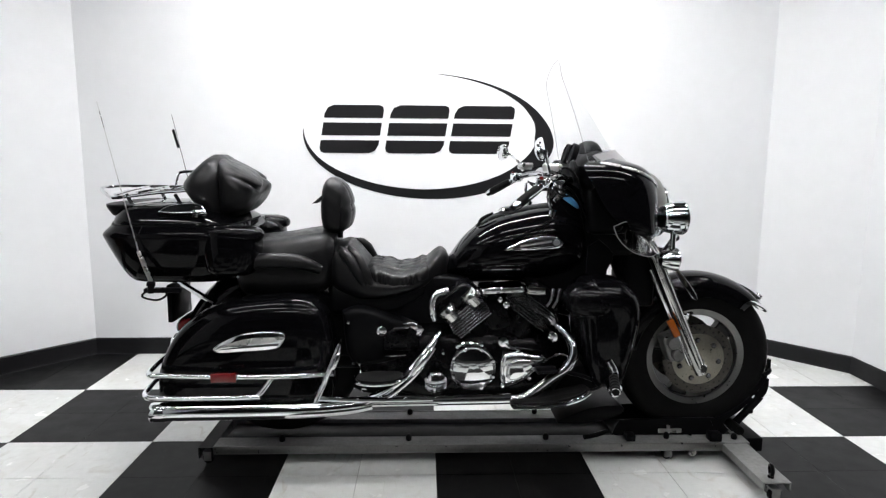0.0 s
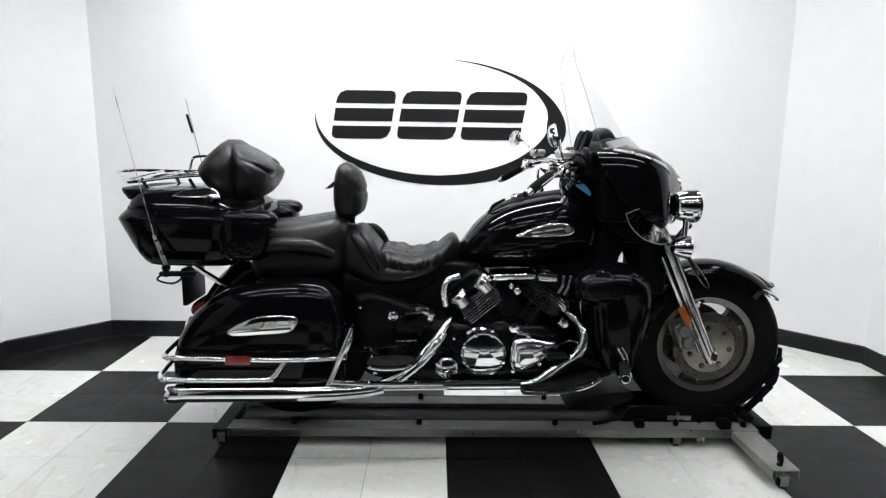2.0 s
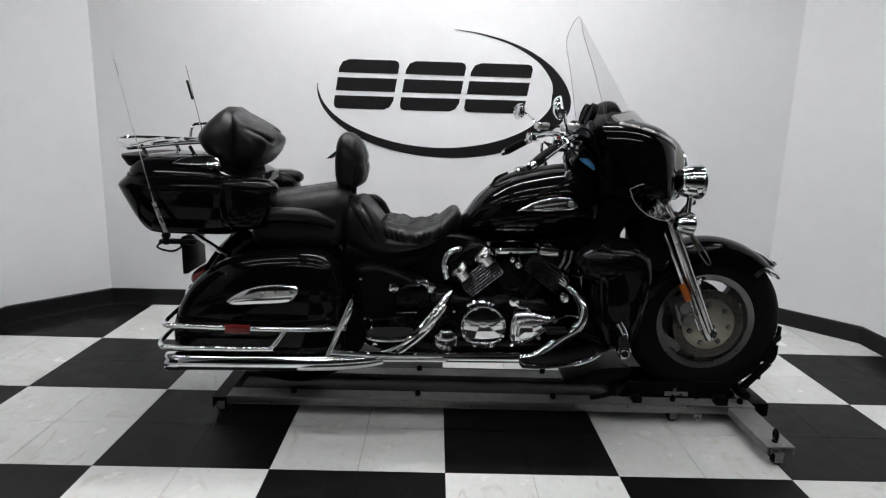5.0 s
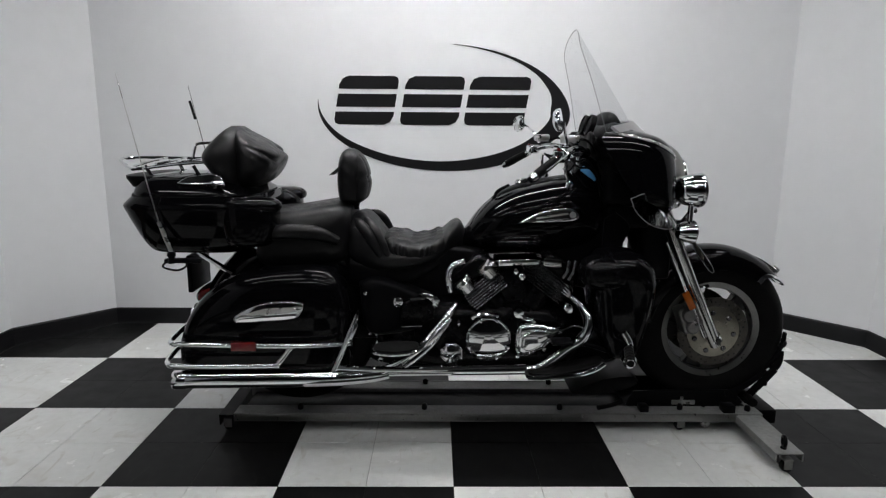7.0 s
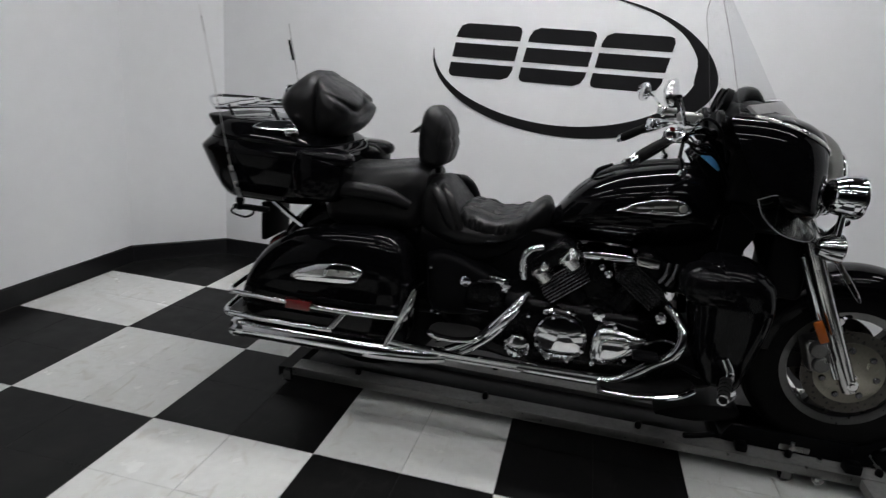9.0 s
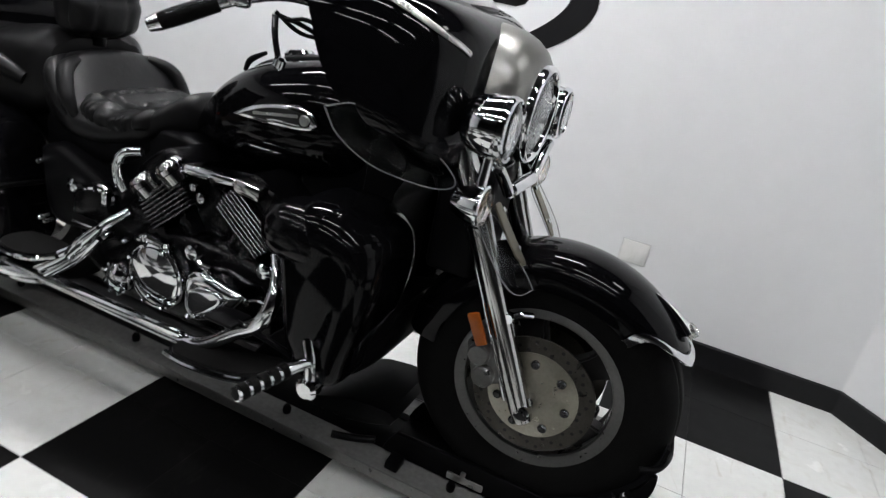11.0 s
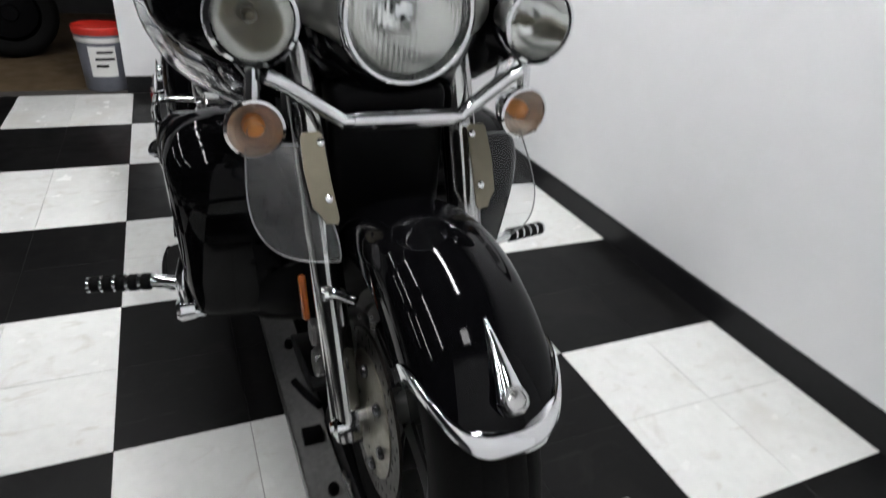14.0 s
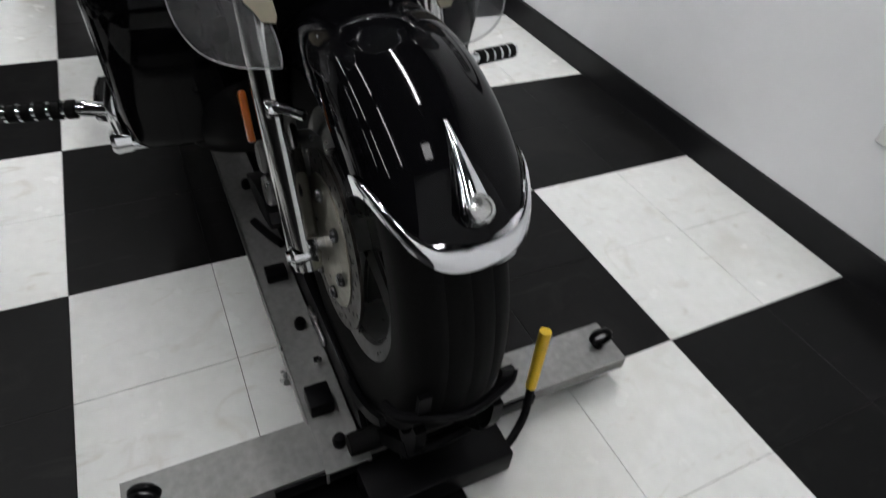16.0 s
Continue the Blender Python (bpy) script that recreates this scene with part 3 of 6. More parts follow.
both("fork_cover", fork, M_FORK, "chrome upper fork cover")
both("fork_slider", lambda: tube([Vector((0.880, -0.131, 0.776)), Vector((0.885, -0.131, 0.765)), Vector((1.061, -0.121, 0.391)), Vector((1.075, -0.120, 0.362))], [0.0275, 0.0275, 0.0265, 0.022], n=18, steps=1), M_FORK, "chrome fork leg")
both("fork_guide", lambda: tube([Vector((0.842, -0.120, 0.79)), Vector((1.028, -0.122, 0.40))], 0.012, n=12, steps=1), M_CHROME)
both("axle_clamp", lambda: join(lathe([(0.015, -0.147), (0.019, -0.143), (0.019, -0.106), (0.016, -0.102)], (WX - 0.005, 0, WZ - 0.02), n=20),
                                lathe([(0.009, -0.152), (0.010, -0.146)], (WX - 0.005, 0, WZ - 0.02), n=6)), M_CHROME)
both("fork_reflector", lambda: turn(box(-0.0145, 0.0145, -0.168, -0.156, -0.039, 0.039, 0.005), Matrix.Translation((0.933, 0, 0.562)) @ Matrix.Rotation(radians(-28), 4, "Y")), M_AMBER, "amber side reflector")
both("caliper", lambda: join(turn(box(-0.035, 0.035, -0.135, -0.055, -0.055, 0.055, 0.014, 3), Matrix.Translation((0.955, 0, 0.47)) @ Matrix.Rotation(radians(-20), 4, "Y")),
                             lathe([(0.022, -0.155), (0.026, -0.15), (0.026, -0.12)], (0.945, 0, 0.495), n=18),
                             lathe([(0.022, -0.155), (0.026, -0.15), (0.026, -0.12)], (0.965, 0, 0.445), n=18)), M_LIP, "dull cast brake caliper")

# chrome fork plates seen from ahead
def fork_plate(y, side):
    q = [(-0.022, 0.070), (-0.018, 0.076), (0.012, 0.077), (0.017, 0.072), (0.021, 0.0), (0.026, -0.060), (0.022, -0.068), (0.002, -0.066), (-0.006, -0.052), (-0.018, -0.040), (-0.024, 0.020)]
    q = [(u * 0.86 * side, v) for u, v in q]
    return prism(q, Matrix.Translation((0.948, y, 0.776)) @ Matrix.Rotation(radians(90), 4, "Z") @ Matrix.Rotation(radians(54), 4, "X"), 0.004)


for y, side in ((-0.136, 1), (0.138, -1)):
    fp = bp("fork_plate", fork_plate(y, side), M_PLATED, None, "dull tan metal fork plate")
    for bz in (0.755, 0.826):
        bp("bolt", lathe([(0.006, 0.0), (0.006, 0.005), (0.0, 0.006)], (0.953 - (bz - 0.776) * 0.727, y + 0.010 * side, bz), (0.81, 0, 0.59), n=10), M_CHROME, fp)

# headlight, nacelle, side lamps, signals
HX, HY, HZ = 0.908, 0.009, 1.012
hl = bp("headlight", lathe([(0.0573, -0.17), (0.09073, -0.10), (0.1031, -0.035), (0.107, -0.012), (0.1074, 0.0), (0.105, 0.009), (0.1003, 0.013), (0.0955, 0.012), (0.09216, 0.007), (0.0912, -0.004), (0.08786, -0.006)], (HX, HY, HZ), (1, 0, -0.04), n=48, caps=False), M_CHROME, None, "round chrome headlight")
bp("reflector", lathe([(0.08977, -0.004), (0.08404, -0.03), (0.07258, -0.06), (0.05539, -0.088), (0.03343, -0.105), (0, -0.113)], (HX, HY, HZ), (1, 0, -0.04), n=40, caps=False), M_REFLECTOR, hl)
bp("lens", lathe([(0.09025, -0.003), (0.09025, 0.001), (0.06685, 0.010), (0.03343, 0.015), (0, 0.016), ], (HX, HY, HZ), (1, 0, -0.04), n=40), M_FLUTE, hl, "fluted headlight glass")
bp("bulb_shield", lathe([(0.01146, -0.06), (0.01432, -0.02), (0, -0.015)], (HX, HY, HZ), (1, 0, -0.04), n=20), M_CHROME, hl)


def side_lamp(y, ys, zs):
    L = bp("auxiliary_lamp", lathe([(0.006, -0.092), (0.026, -0.088), (0.044, -0.076), (0.054, -0.058), (0.060, -0.034), (0.062, -0.012), (0.0615, -0.004), (0.0645, -0.001), (0.0645, 0.006), (0.061, 0.012), (0.056, 0.014), (0.053, 0.008)], (0.911, y, 1.002), (1, 0, 0), n=36, caps=False), M_CHROME, None, "round chrome driving lamp")
    bp("reflector", lathe([(0.053, 0.008), (0.049, -0.012), (0.041, -0.032), (0.026, -0.05), (0.0, -0.058)], (0.911, y, 1.002), (1, 0, 0), n=28, caps=False), M_REFLECTOR, L)
    bp("lens", lathe([(0.0535, 0.0085), (0.0535, 0.011), (0.03, 0.018), (0.0, 0.020)], (0.911, y, 1.002), (1, 0, 0), n=28), M_LENS, L)
    bp("bulb", lathe([(0.008, -0.05), (0.010, -0.03), (0.006, -0.018), (0.0, -0.016)], (0.911, y, 1.002), (1, 0, 0), n=16), M_PLATED, L)
    c = (0.892, ys, zs)
    S = bp("turn_signal", lathe([(0.006, -0.06), (0.026, -0.05), (0.039, -0.022), (0.043, 0.0), (0.0445, 0.004), (0.0445, 0.010), (0.040, 0.012)], c, (1, 0, 0), n=30, caps=False), M_CHROME, None, "round chrome turn signal with an amber bulb")
    bp("reflector", lathe([(0.042, 0.006), (0.034, -0.012), (0.020, -0.026), (0.0, -0.030)], c, (1, 0, 0), n=28, caps=False), M_BOWL, S)
    bp("bulb", lathe([(0.006, -0.028), (0.012, -0.020), (0.015, -0.009), (0.012, 0.001), (0.006, 0.006), (0.0, 0.007)], c, (1, 0, 0), n=18), M_BULB, S, "amber bulb")
    bp("lens", lathe([(0.0405, 0.007), (0.0405, 0.011), (0.037, 0.015), (0.0355, 0.0135), (0.030, 0.0185), (0.0285, 0.0165), (0.023, 0.0205), (0.0215, 0.0185), (0.014, 0.022), (0.0125, 0.020), (0.005, 0.0235), (0.0, 0.0235)], c, (1, 0, 0), n=30), M_PEACH, S, "ringed pale lens")
    bp("lamp_stem", tube([(0.886, ys, zs + 0.036), (0.888, y, 0.952)], 0.011, n=12, steps=1), M_CHROME)


side_lamp(-0.213, -0.218, 0.846)
side_lamp(0.228, 0.234, 0.853)
bp("lamp_bar", tube([(0.906, -0.20, 0.926), (0.906, -0.17, 0.911), (0.908, -0.095, 0.862), (0.908, -0.075, 0.855), (0.908, 0.095, 0.855), (0.908, 0.115, 0.862), (0.906, 0.182, 0.911), (0.906, 0.212, 0.926)], 0.0125, n=14, steps=3), M_CHROME, None, "chrome lamp bar under the headlight")
bp("lamp_bar_sleeve", tube([(0.908, -0.072, 0.855), (0.908, 0.092, 0.855)], 0.0165, n=16, steps=1), M_CHROME)
bp("neck_cover", box(0.60, 0.775, -0.12, 0.12, 0.842, 0.985, 0.02, 3), M_SATIN, None, "black cover over the steering neck")
bp("fork_shroud", box(0.752, 0.875, -0.10, 0.10, 0.63, 0.90, 0.02, 3), M_SATIN, None, "black shroud between the forks")
bp("steering_head", tube([(0.655, 0, 1.04), (0.825, 0, 0.66)], 0.042, n=18, steps=1), M_SATIN)

# fairing
FAIRING_ROWS = [(1.222, 0.575, 0.672, 0.205), (1.208, 0.535, 0.730, 0.268), (1.190, 0.515, 0.778, 0.308), (1.160, 0.525, 0.812, 0.328), (1.125, 0.545, 0.826, 0.338), (1.075, 0.570, 0.834, 0.346),
                (1.025, 0.605, 0.834, 0.350), (0.985, 0.650, 0.828, 0.346), (0.955, 0.715, 0.822, 0.325), (0.925, 0.745, 0.815, 0.280), (0.885, 0.76, 0.806, 0.20)]


def fairing_y(x, z):
    """The right flank of the fairing at length x and height z."""
    zs = [r[0] for r in FAIRING_ROWS][::-1]
    xr, xf, w = (float(np.interp(z, zs, [r[k] for r in FAIRING_ROWS][::-1])) for k in (1, 2, 3))
    c = max(0.0, min(1.0, (x - xr) / (xf - xr))) ** (1 / 0.56)
    return -w * math.sqrt(max(0.0, 1 - c * c)) ** 0.56


def fairing():
    rings = []
    for z, xr, xf, w in smooth_rows(FAIRING_ROWS, 4):
        ring = []
        for k in range(65):
            th = -math.pi / 2 + math.pi * k / 64
            ring.append(Vector((xr + (xf - xr) * abs(math.cos(th)) ** 0.56, w * math.copysign(abs(math.sin(th)) ** 0.56, math.sin(th)), z)))
        for k in range(7):
            f = (k + 1) / 8
            ring.append(Vector((xr + 0.04 * math.sin(math.pi * f), w * (1 - 2 * f), z)))
        rings.append(ring)
    bm = loft(rings)
    for v in bm.verts:      # the well in which the headlight sits
        if v.co.x > 0.75 and math.hypot(v.co.y - HY, v.co.z - HZ) < 0.100:
            v.co.x = 0.75
    return bm


fair = bp("fairing", fairing(), M_GLOSS, None, "glossy black handlebar fairing")
both("fairing_moulding", lambda: tube([(x, fairing_y(x, z) - 0.007, z) for x, z in ((0.580, 1.205), (0.64, 1.196), (0.70, 1.180), (0.755, 1.157), (0.795, 1.134), (0.812, 1.118))], 0.0065, n=10, flat=0.6), M_ALU, "bright strip along the fairing")
nac, shell_rows = [], []
for x, r in ((0.775, 0.166), (0.815, 0.166), (0.850, 0.161), (0.876, 0.148), (0.896, 0.130), (0.904, 0.116), (0.907, 0.1035)):
    ring = []
    for t in (2 * math.pi * k / 72 for k in range(72)):
        f = max(0.0, min(1.0, (math.sin(t) + 0.62) / 0.62))
        rr = 0.1035 + (r - 0.1035) * f * f * (3 - 2 * f)           # the hood dies away under the lamp
        ring.append(Vector((x - 0.03 * max(0.0, math.sin(t)) * (0.92 - x) / 0.14, HY + rr * math.cos(t), HZ + 0.004 + rr * math.sin(t))))
    nac.append(ring)
bp("headlight_nacelle", loft(nac, caps=False), M_HOOD, fair, "broad satin chrome headlight hood")
for x, r in ((0.775, 0.158), (0.825, 0.155), (0.860, 0.142), (0.880, 0.122), (0.889, 0.105)):
    shell_rows.append([Vector((x, HY + r * math.cos(t), HZ + r * math.sin(t))) for t in (2 * math.pi * k / 56 for k in range(56))])
bp("headlight_shell", loft(shell_rows, caps=False), M_GLOSS, fair, "glossy black shell round the headlight")

# windshield
def screen_half(v):
    return 0.245 * (1 - 0.50 * v ** 1.1) * (1 if v < 0.72 else math.sqrt(max(0.0, 1 - ((v - 0.72) / 0.285) ** 2.4)) * 0.999 + 0.001)


def screen_point(y, v):
    """A place on the bowed screen at half breadth y, v of the way up."""
    return Vector((0.713 - 0.243 * v - 2.75 * y * y, y, 1.225 + 0.372 * v - 0.35 * y * y * (1 - v)))


def screen():
    nu, nv = 24, 20
    bm = bmesh.new()
    vs = [[bm.verts.new(screen_point((-1 + 2 * i / nu) * screen_half(j / nv), j / nv)) for i in range(nu + 1)] for j in range(nv + 1)]
    for r0, r1 in zip(vs, vs[1:]):
        for i in range(nu):
            bm.faces.new((r0[i], r0[i + 1], r1[i + 1], r1[i]))
    bmesh.ops.solidify(bm, geom=bm.faces[:], thickness=0.004)
    return bm


ws = bp("windshield", screen(), M_GLASS, None, "tall clear windshield")
ws.visible_shadow = False


def screen_rim():
    near = [screen_point(-screen_half(j / 20), j / 20) for j in range(21)]
    far = [screen_point(screen_half(j / 20), j / 20) for j in range(21)]
    return tube(near + far[::-1], 0.0010, n=6, steps=1)


bp("windshield_rim", screen_rim(), M_SEAM, ws)
gar = []
for k in range(25):
    y = -0.262 + 0.524 * k / 24
    p0, p1 = Vector((0.762 - 2.1 * y * y, y, 1.206 - 0.25 * y * y)), Vector((0.704 - 2.05 * y * y, y * 0.97, 1.258 - 0.35 * y * y))
    gar.append([p0, p1, p1 + Vector((-0.006, 0, -0.006)), p0 + Vector((-0.008, 0, -0.012))])
bp("windshield_garnish", loft(gar), M_GARNISH, None, "grey metal strip at the windshield's foot")
bp("dash_hood", slices_x([(0.575, 1.215, 1.245, 0.09), (0.59, 1.21, 1.286, 0.105), (0.625, 1.21, 1.286, 0.10), (0.655, 1.21, 1.24, 0.08)], e=2.6), M_SATIN, None, "black hood over the gauges")
dash = bp("dash", slices_x([(0.535, 1.13, 1.20, 0.16), (0.57, 1.10, 1.235, 0.22), (0.61, 1.09, 1.25, 0.235), (0.66, 1.10, 1.235, 0.21)], e=4), M_SATIN, None, "black instrument dash")
both("speaker", lambda: lathe([(0.045, 0), (0.045, -0.012), (0.038, -0.016), (0, -0.018)], (0.525, -0.15, 1.17), (1, 0, 0.2), n=24), M_SATIN)
for gy in (-0.05, 0.05):
    g = bp("gauge", lathe([(0.042, 0.0), (0.042, -0.02), (0.036, -0.022), (0.034, -0.016), (0.0, -0.016)], (0.545, gy, 1.235), (1, 0, -0.3), n=28), M_SATIN)

# leg shields
def leg_shield():
    rings = []
    for z, xr, xf, y0, y1 in smooth_rows([(0.375, 0.60, 0.672, -0.30, -0.10), (0.39, 0.575, 0.696, -0.330, -0.09), (0.46, 0.545, 0.712, -0.345, -0.085), (0.53, 0.53, 0.730, -0.348, -0.085), (0.60, 0.52, 0.744, -0.351, -0.085),
                                          (0.665, 0.51, 0.748, -0.355, -0.085), (0.715, 0.51, 0.742, -0.357, -0.085), (0.742, 0.515, 0.726, -0.350, -0.09), (0.764, 0.53, 0.700, -0.333, -0.11), (0.780, 0.55, 0.665, -0.300, -0.145), (0.789, 0.575, 0.625, -0.255, -0.185)], 4):
        cx, hx, cy, hy = (xr + xf) / 2, (xf - xr) / 2, (y0 + y1) / 2, (y1 - y0) / 2
        e = 4.4 - 1.9 * max(0.0, min(1.0, (z - 0.66) / 0.10))       # rounder towards its crown
        rings.append([Vector((cx + hx * sup(a, e), cy + hy * sup(a - math.pi / 2, e), z)) for a in (2 * math.pi * k / 56 for k in range(56))])
    return loft(rings)


both("leg_shield", leg_shield, M_GLOSS, "glossy black leg shield")


def deflector(outline, place, thick=0.004):
    """A thin bowed sheet with the outline (u, v) laid by place."""
    pts = [Vector((p.x, p.z)) for p in smooth_path([(u, 0, v) for u, v in outline + outline[:1]], 4)[:-1]]
    return loft([[place @ Vector((u, o - 0.8 * u * u, v)) for u, v in pts] for o in (0.0, thick)])


def deflector_rim(outline, place):
    pts = smooth_path([(u, 0, v) for u, v in outline + outline[:1]], 4)[:-1]
    return tube([place @ Vector((p.x, 0.002 - 0.8 * p.x * p.x, p.z)) for p in pts], 0.0012, n=6, steps=1, cyclic=True)


FORK_SHEET = [(-0.062, 0.098), (-0.066, 0.026), (-0.060, -0.021), (-0.038, -0.058), (0.0, -0.078), (0.047, -0.085), (0.060, -0.081), (0.058, -0.043), (0.043, 0.017), (0.026, 0.094)]
SHEET_PLACE = Matrix.Translation((0.962, -0.176, 0.742)) @ Matrix.Rotation(radians(86), 4, "Z") @ Matrix.Rotation(radians(-38), 4, "X")
for ob in both("fork_deflector", lambda: deflector(FORK_SHEET, SHEET_PLACE), M_SMOKE, "clear plastic wind deflector before the fork") + both("deflector_rim", lambda: deflector_rim(FORK_SHEET, SHEET_PLACE), M_EDGE):
    ob.visible_shadow = False
SIDE_EDGE = [(0.612, -0.365, 0.985), (0.67, -0.345, 1.0), (0.75, -0.28, 0.962), (0.805, -0.225, 0.912), (0.830, -0.205, 0.870), (0.795, -0.235, 0.858), (0.705, -0.31, 0.886), (0.640, -0.350, 0.935)]


def side_sheet():
    """A clear sheet stretched over its rim, bulging a little outwards."""
    rim = smooth_path(SIDE_EDGE + SIDE_EDGE[:1], 5)[:-1]
    c = sum(rim, Vector()) / len(rim)
    out = Vector((0.35, -0.8, 0.45)).normalized()
    rings = [[c + (p - c) * f + out * 0.022 * (1 - f * f) for p in rim] for f in (1.0, 0.8, 0.55, 0.3, 0.05)]
    bm = loft(rings, caps=False)
    bmesh.ops.solidify(bm, geom=bm.faces[:], thickness=0.003)
    return bm


for ob in both("side_deflector", side_sheet, M_CLEAR, "clear plastic wind deflector under the fairing"):
    ob.visible_shadow = False
both("deflector_rim", lambda: tube(smooth_path(SIDE_EDGE + SIDE_EDGE[:1], 5)[:-1], 0.0014, n=6, steps=1, cyclic=True), M_EDGE)
both("fender_bracket", lambda: join(tube([(0.985, -0.136, 0.600), (1.005, -0.122, 0.608), (1.030, -0.098, 0.606)], 0.0075, n=10, steps=3), lathe([(0.011, -0.144), (0.013, -0.138), (0.013, -0.128), (0.009, -0.124)], (0.988, 0, 0.600), n=14)), M_CHROME)
# tank
tank_st = [(0.03, 0.765, 0.785, 0.05), (0.06, 0.752, 0.832, 0.085), (0.11, 0.742, 0.900, 0.118), (0.17, 0.733, 0.952, 0.145), (0.25, 0.728, 0.992, 0.166), (0.34, 0.728, 1.015, 0.176),
           (0.43, 0.732, 1.030, 0.174), (0.51, 0.745, 1.026, 0.160), (0.57, 0.765, 1.000, 0.130), (0.61, 0.80, 0.953, 0.085)]
tank = bp("fuel_tank", slices_x(tank_st, e=2.35, n=40, steps=4), M_GLOSS, None, "glossy black fuel tank")


BADGE = [(0.250, 0.872), (0.30, 0.900), (0.36, 0.920), (0.42, 0.928), (0.462, 0.922), (0.480, 0.903), (0.470, 0.884), (0.42, 0.876), (0.34, 0.872)]


def shrunk(outline, f, dx=0.0):
    """The outline drawn in towards its middle."""
    cx, cz = (sum(p[k] for p in outline) / len(outline) for k in (0, 1))
    return [(cx + dx + (x - cx) * f, cz + (z - cz) * (f * 1.35 - 0.40)) for x, z in outline]


for tb in both("tank_badge", lambda: slab(BADGE, -0.186, -0.150, crown=0.008, rings=4, steps=5), M_CHROME, "chrome teardrop tank badge"):
    sg = -1 if tb.data.vertices[0].co.y < 0 else 1
    for nm, mk, mt in (("inset", lambda: slab(shrunk(BADGE, 0.80, 0.004), -0.1878, -0.175, crown=0.0015, rings=2, steps=5), M_DARK),
                       ("bar", lambda: turn(box(-0.062, 0.060, -0.1900, -0.180, -0.0035, 0.0035, 0.0015), Matrix.Translation((0.375, 0, 0.899)) @ Matrix.Rotation(radians(-9), 4, "Y")), M_ALU),
                       ("bar", lambda: turn(box(-0.040, 0.050, -0.1895, -0.180, -0.0025, 0.0025, 0.001), Matrix.Translation((0.392, 0, 0.887)) @ Matrix.Rotation(radians(-4), 4, "Y")), M_CHROME),
                       ("medallion", lambda: lathe([(0.0125, -0.180), (0.0125, -0.189), (0.010, -0.192), (0.004, -0.1915), (0.0, -0.193)], (0.452, 0, 0.903), n=20), M_ALU)):
        b = mk()
        bp(nm, b if sg < 0 else mirror(b), mt, tb)
bp("tank_console", slices_x([(0.16, 0.93, 0.950, 0.03), (0.22, 0.96, 0.988, 0.045), (0.32, 0.99, 1.020, 0.05), (0.45, 1.01, 1.042, 0.05)], e=3), M_SATIN, None, "black console strip over the tank")
bp("fuel_cap", lathe([(0.036, 0), (0.038, 0.008), (0.03, 0.016), (0.0, 0.018)], (0.29, 0, 1.008), (-0.18, 0, 1), n=28), M_CHROME, None, "chrome fuel cap")
bp("console_lever", tube([(0.165, -0.045, 0.950), (0.18, -0.045, 0.978), (0.225, -0.045, 1.004)], [0.005, 0.008, 0.005], n=10), M_SATIN)

# seats
seat_st = [(-0.415, 0.72, 0.868, 0.14), (-0.39, 0.69, 0.886, 0.172), (-0.350, 0.665, 0.893, 0.188), (-0.318, 0.66, 0.868, 0.198), (-0.285, 0.66, 0.825, 0.203), (-0.250, 0.665, 0.782, 0.203), (-0.20, 0.67, 0.768, 0.198), (-0.13, 0.69, 0.760, 0.190),
           (-0.07, 0.705, 0.783, 0.175), (-0.028, 0.72, 0.826, 0.150), (0.010, 0.735, 0.857, 0.115), (0.034, 0.745, 0.853, 0.085), (0.05, 0.76, 0.825, 0.05)]
bp("rider_seat", slices_x(seat_st, e=2.9, n=44, steps=6), M_LEATHER, None, "black leather bucket seat with sewn pleats")
both("seat_rib", lambda: tube([(-0.372, -0.120, 0.868), (-0.352, -0.168, 0.856), (-0.325, -0.193, 0.832), (-0.290, -0.199, 0.775), (-0.272, -0.190, 0.735)], [0.012, 0.020, 0.022, 0.020, 0.012], n=12, steps=6), M_LEATHER, "padded leather rib at the seat's back")
both("seat_rib", lambda: tube([(-0.338, -0.115, 0.871), (-0.318, -0.160, 0.856), (-0.294, -0.186, 0.830), (-0.266, -0.197, 0.780), (-0.248, -0.190, 0.740)], [0.012, 0.020, 0.021, 0.018, 0.010], n=12, steps=6), M_LEATHER)
# the gathered pad: a deep crease round its crown, buttoned tucks on top and ruffles down its sides
cush = []
for x, z, w in ((-0.278, 0.800, 0.110), (-0.262, 0.820, 0.155), (-0.235, 0.824, 0.180), (-0.205, 0.820, 0.188), (-0.165, 0.808, 0.190), (-0.125, 0.804, 0.187), (-0.085, 0.815, 0.180), (-0.055, 0.826, 0.168), (-0.030, 0.826, 0.145), (-0.015, 0.815, 0.105)):
    cush.append((x, 0.715 + 0.25 * max(0.0, x + 0.11), z - 0.013, w + 0.004))
cb = slices_x(cush, e=2.9, n=168, steps=14)
tops = [c[2] for c in cush]
xs = [c[0] for c in cush]
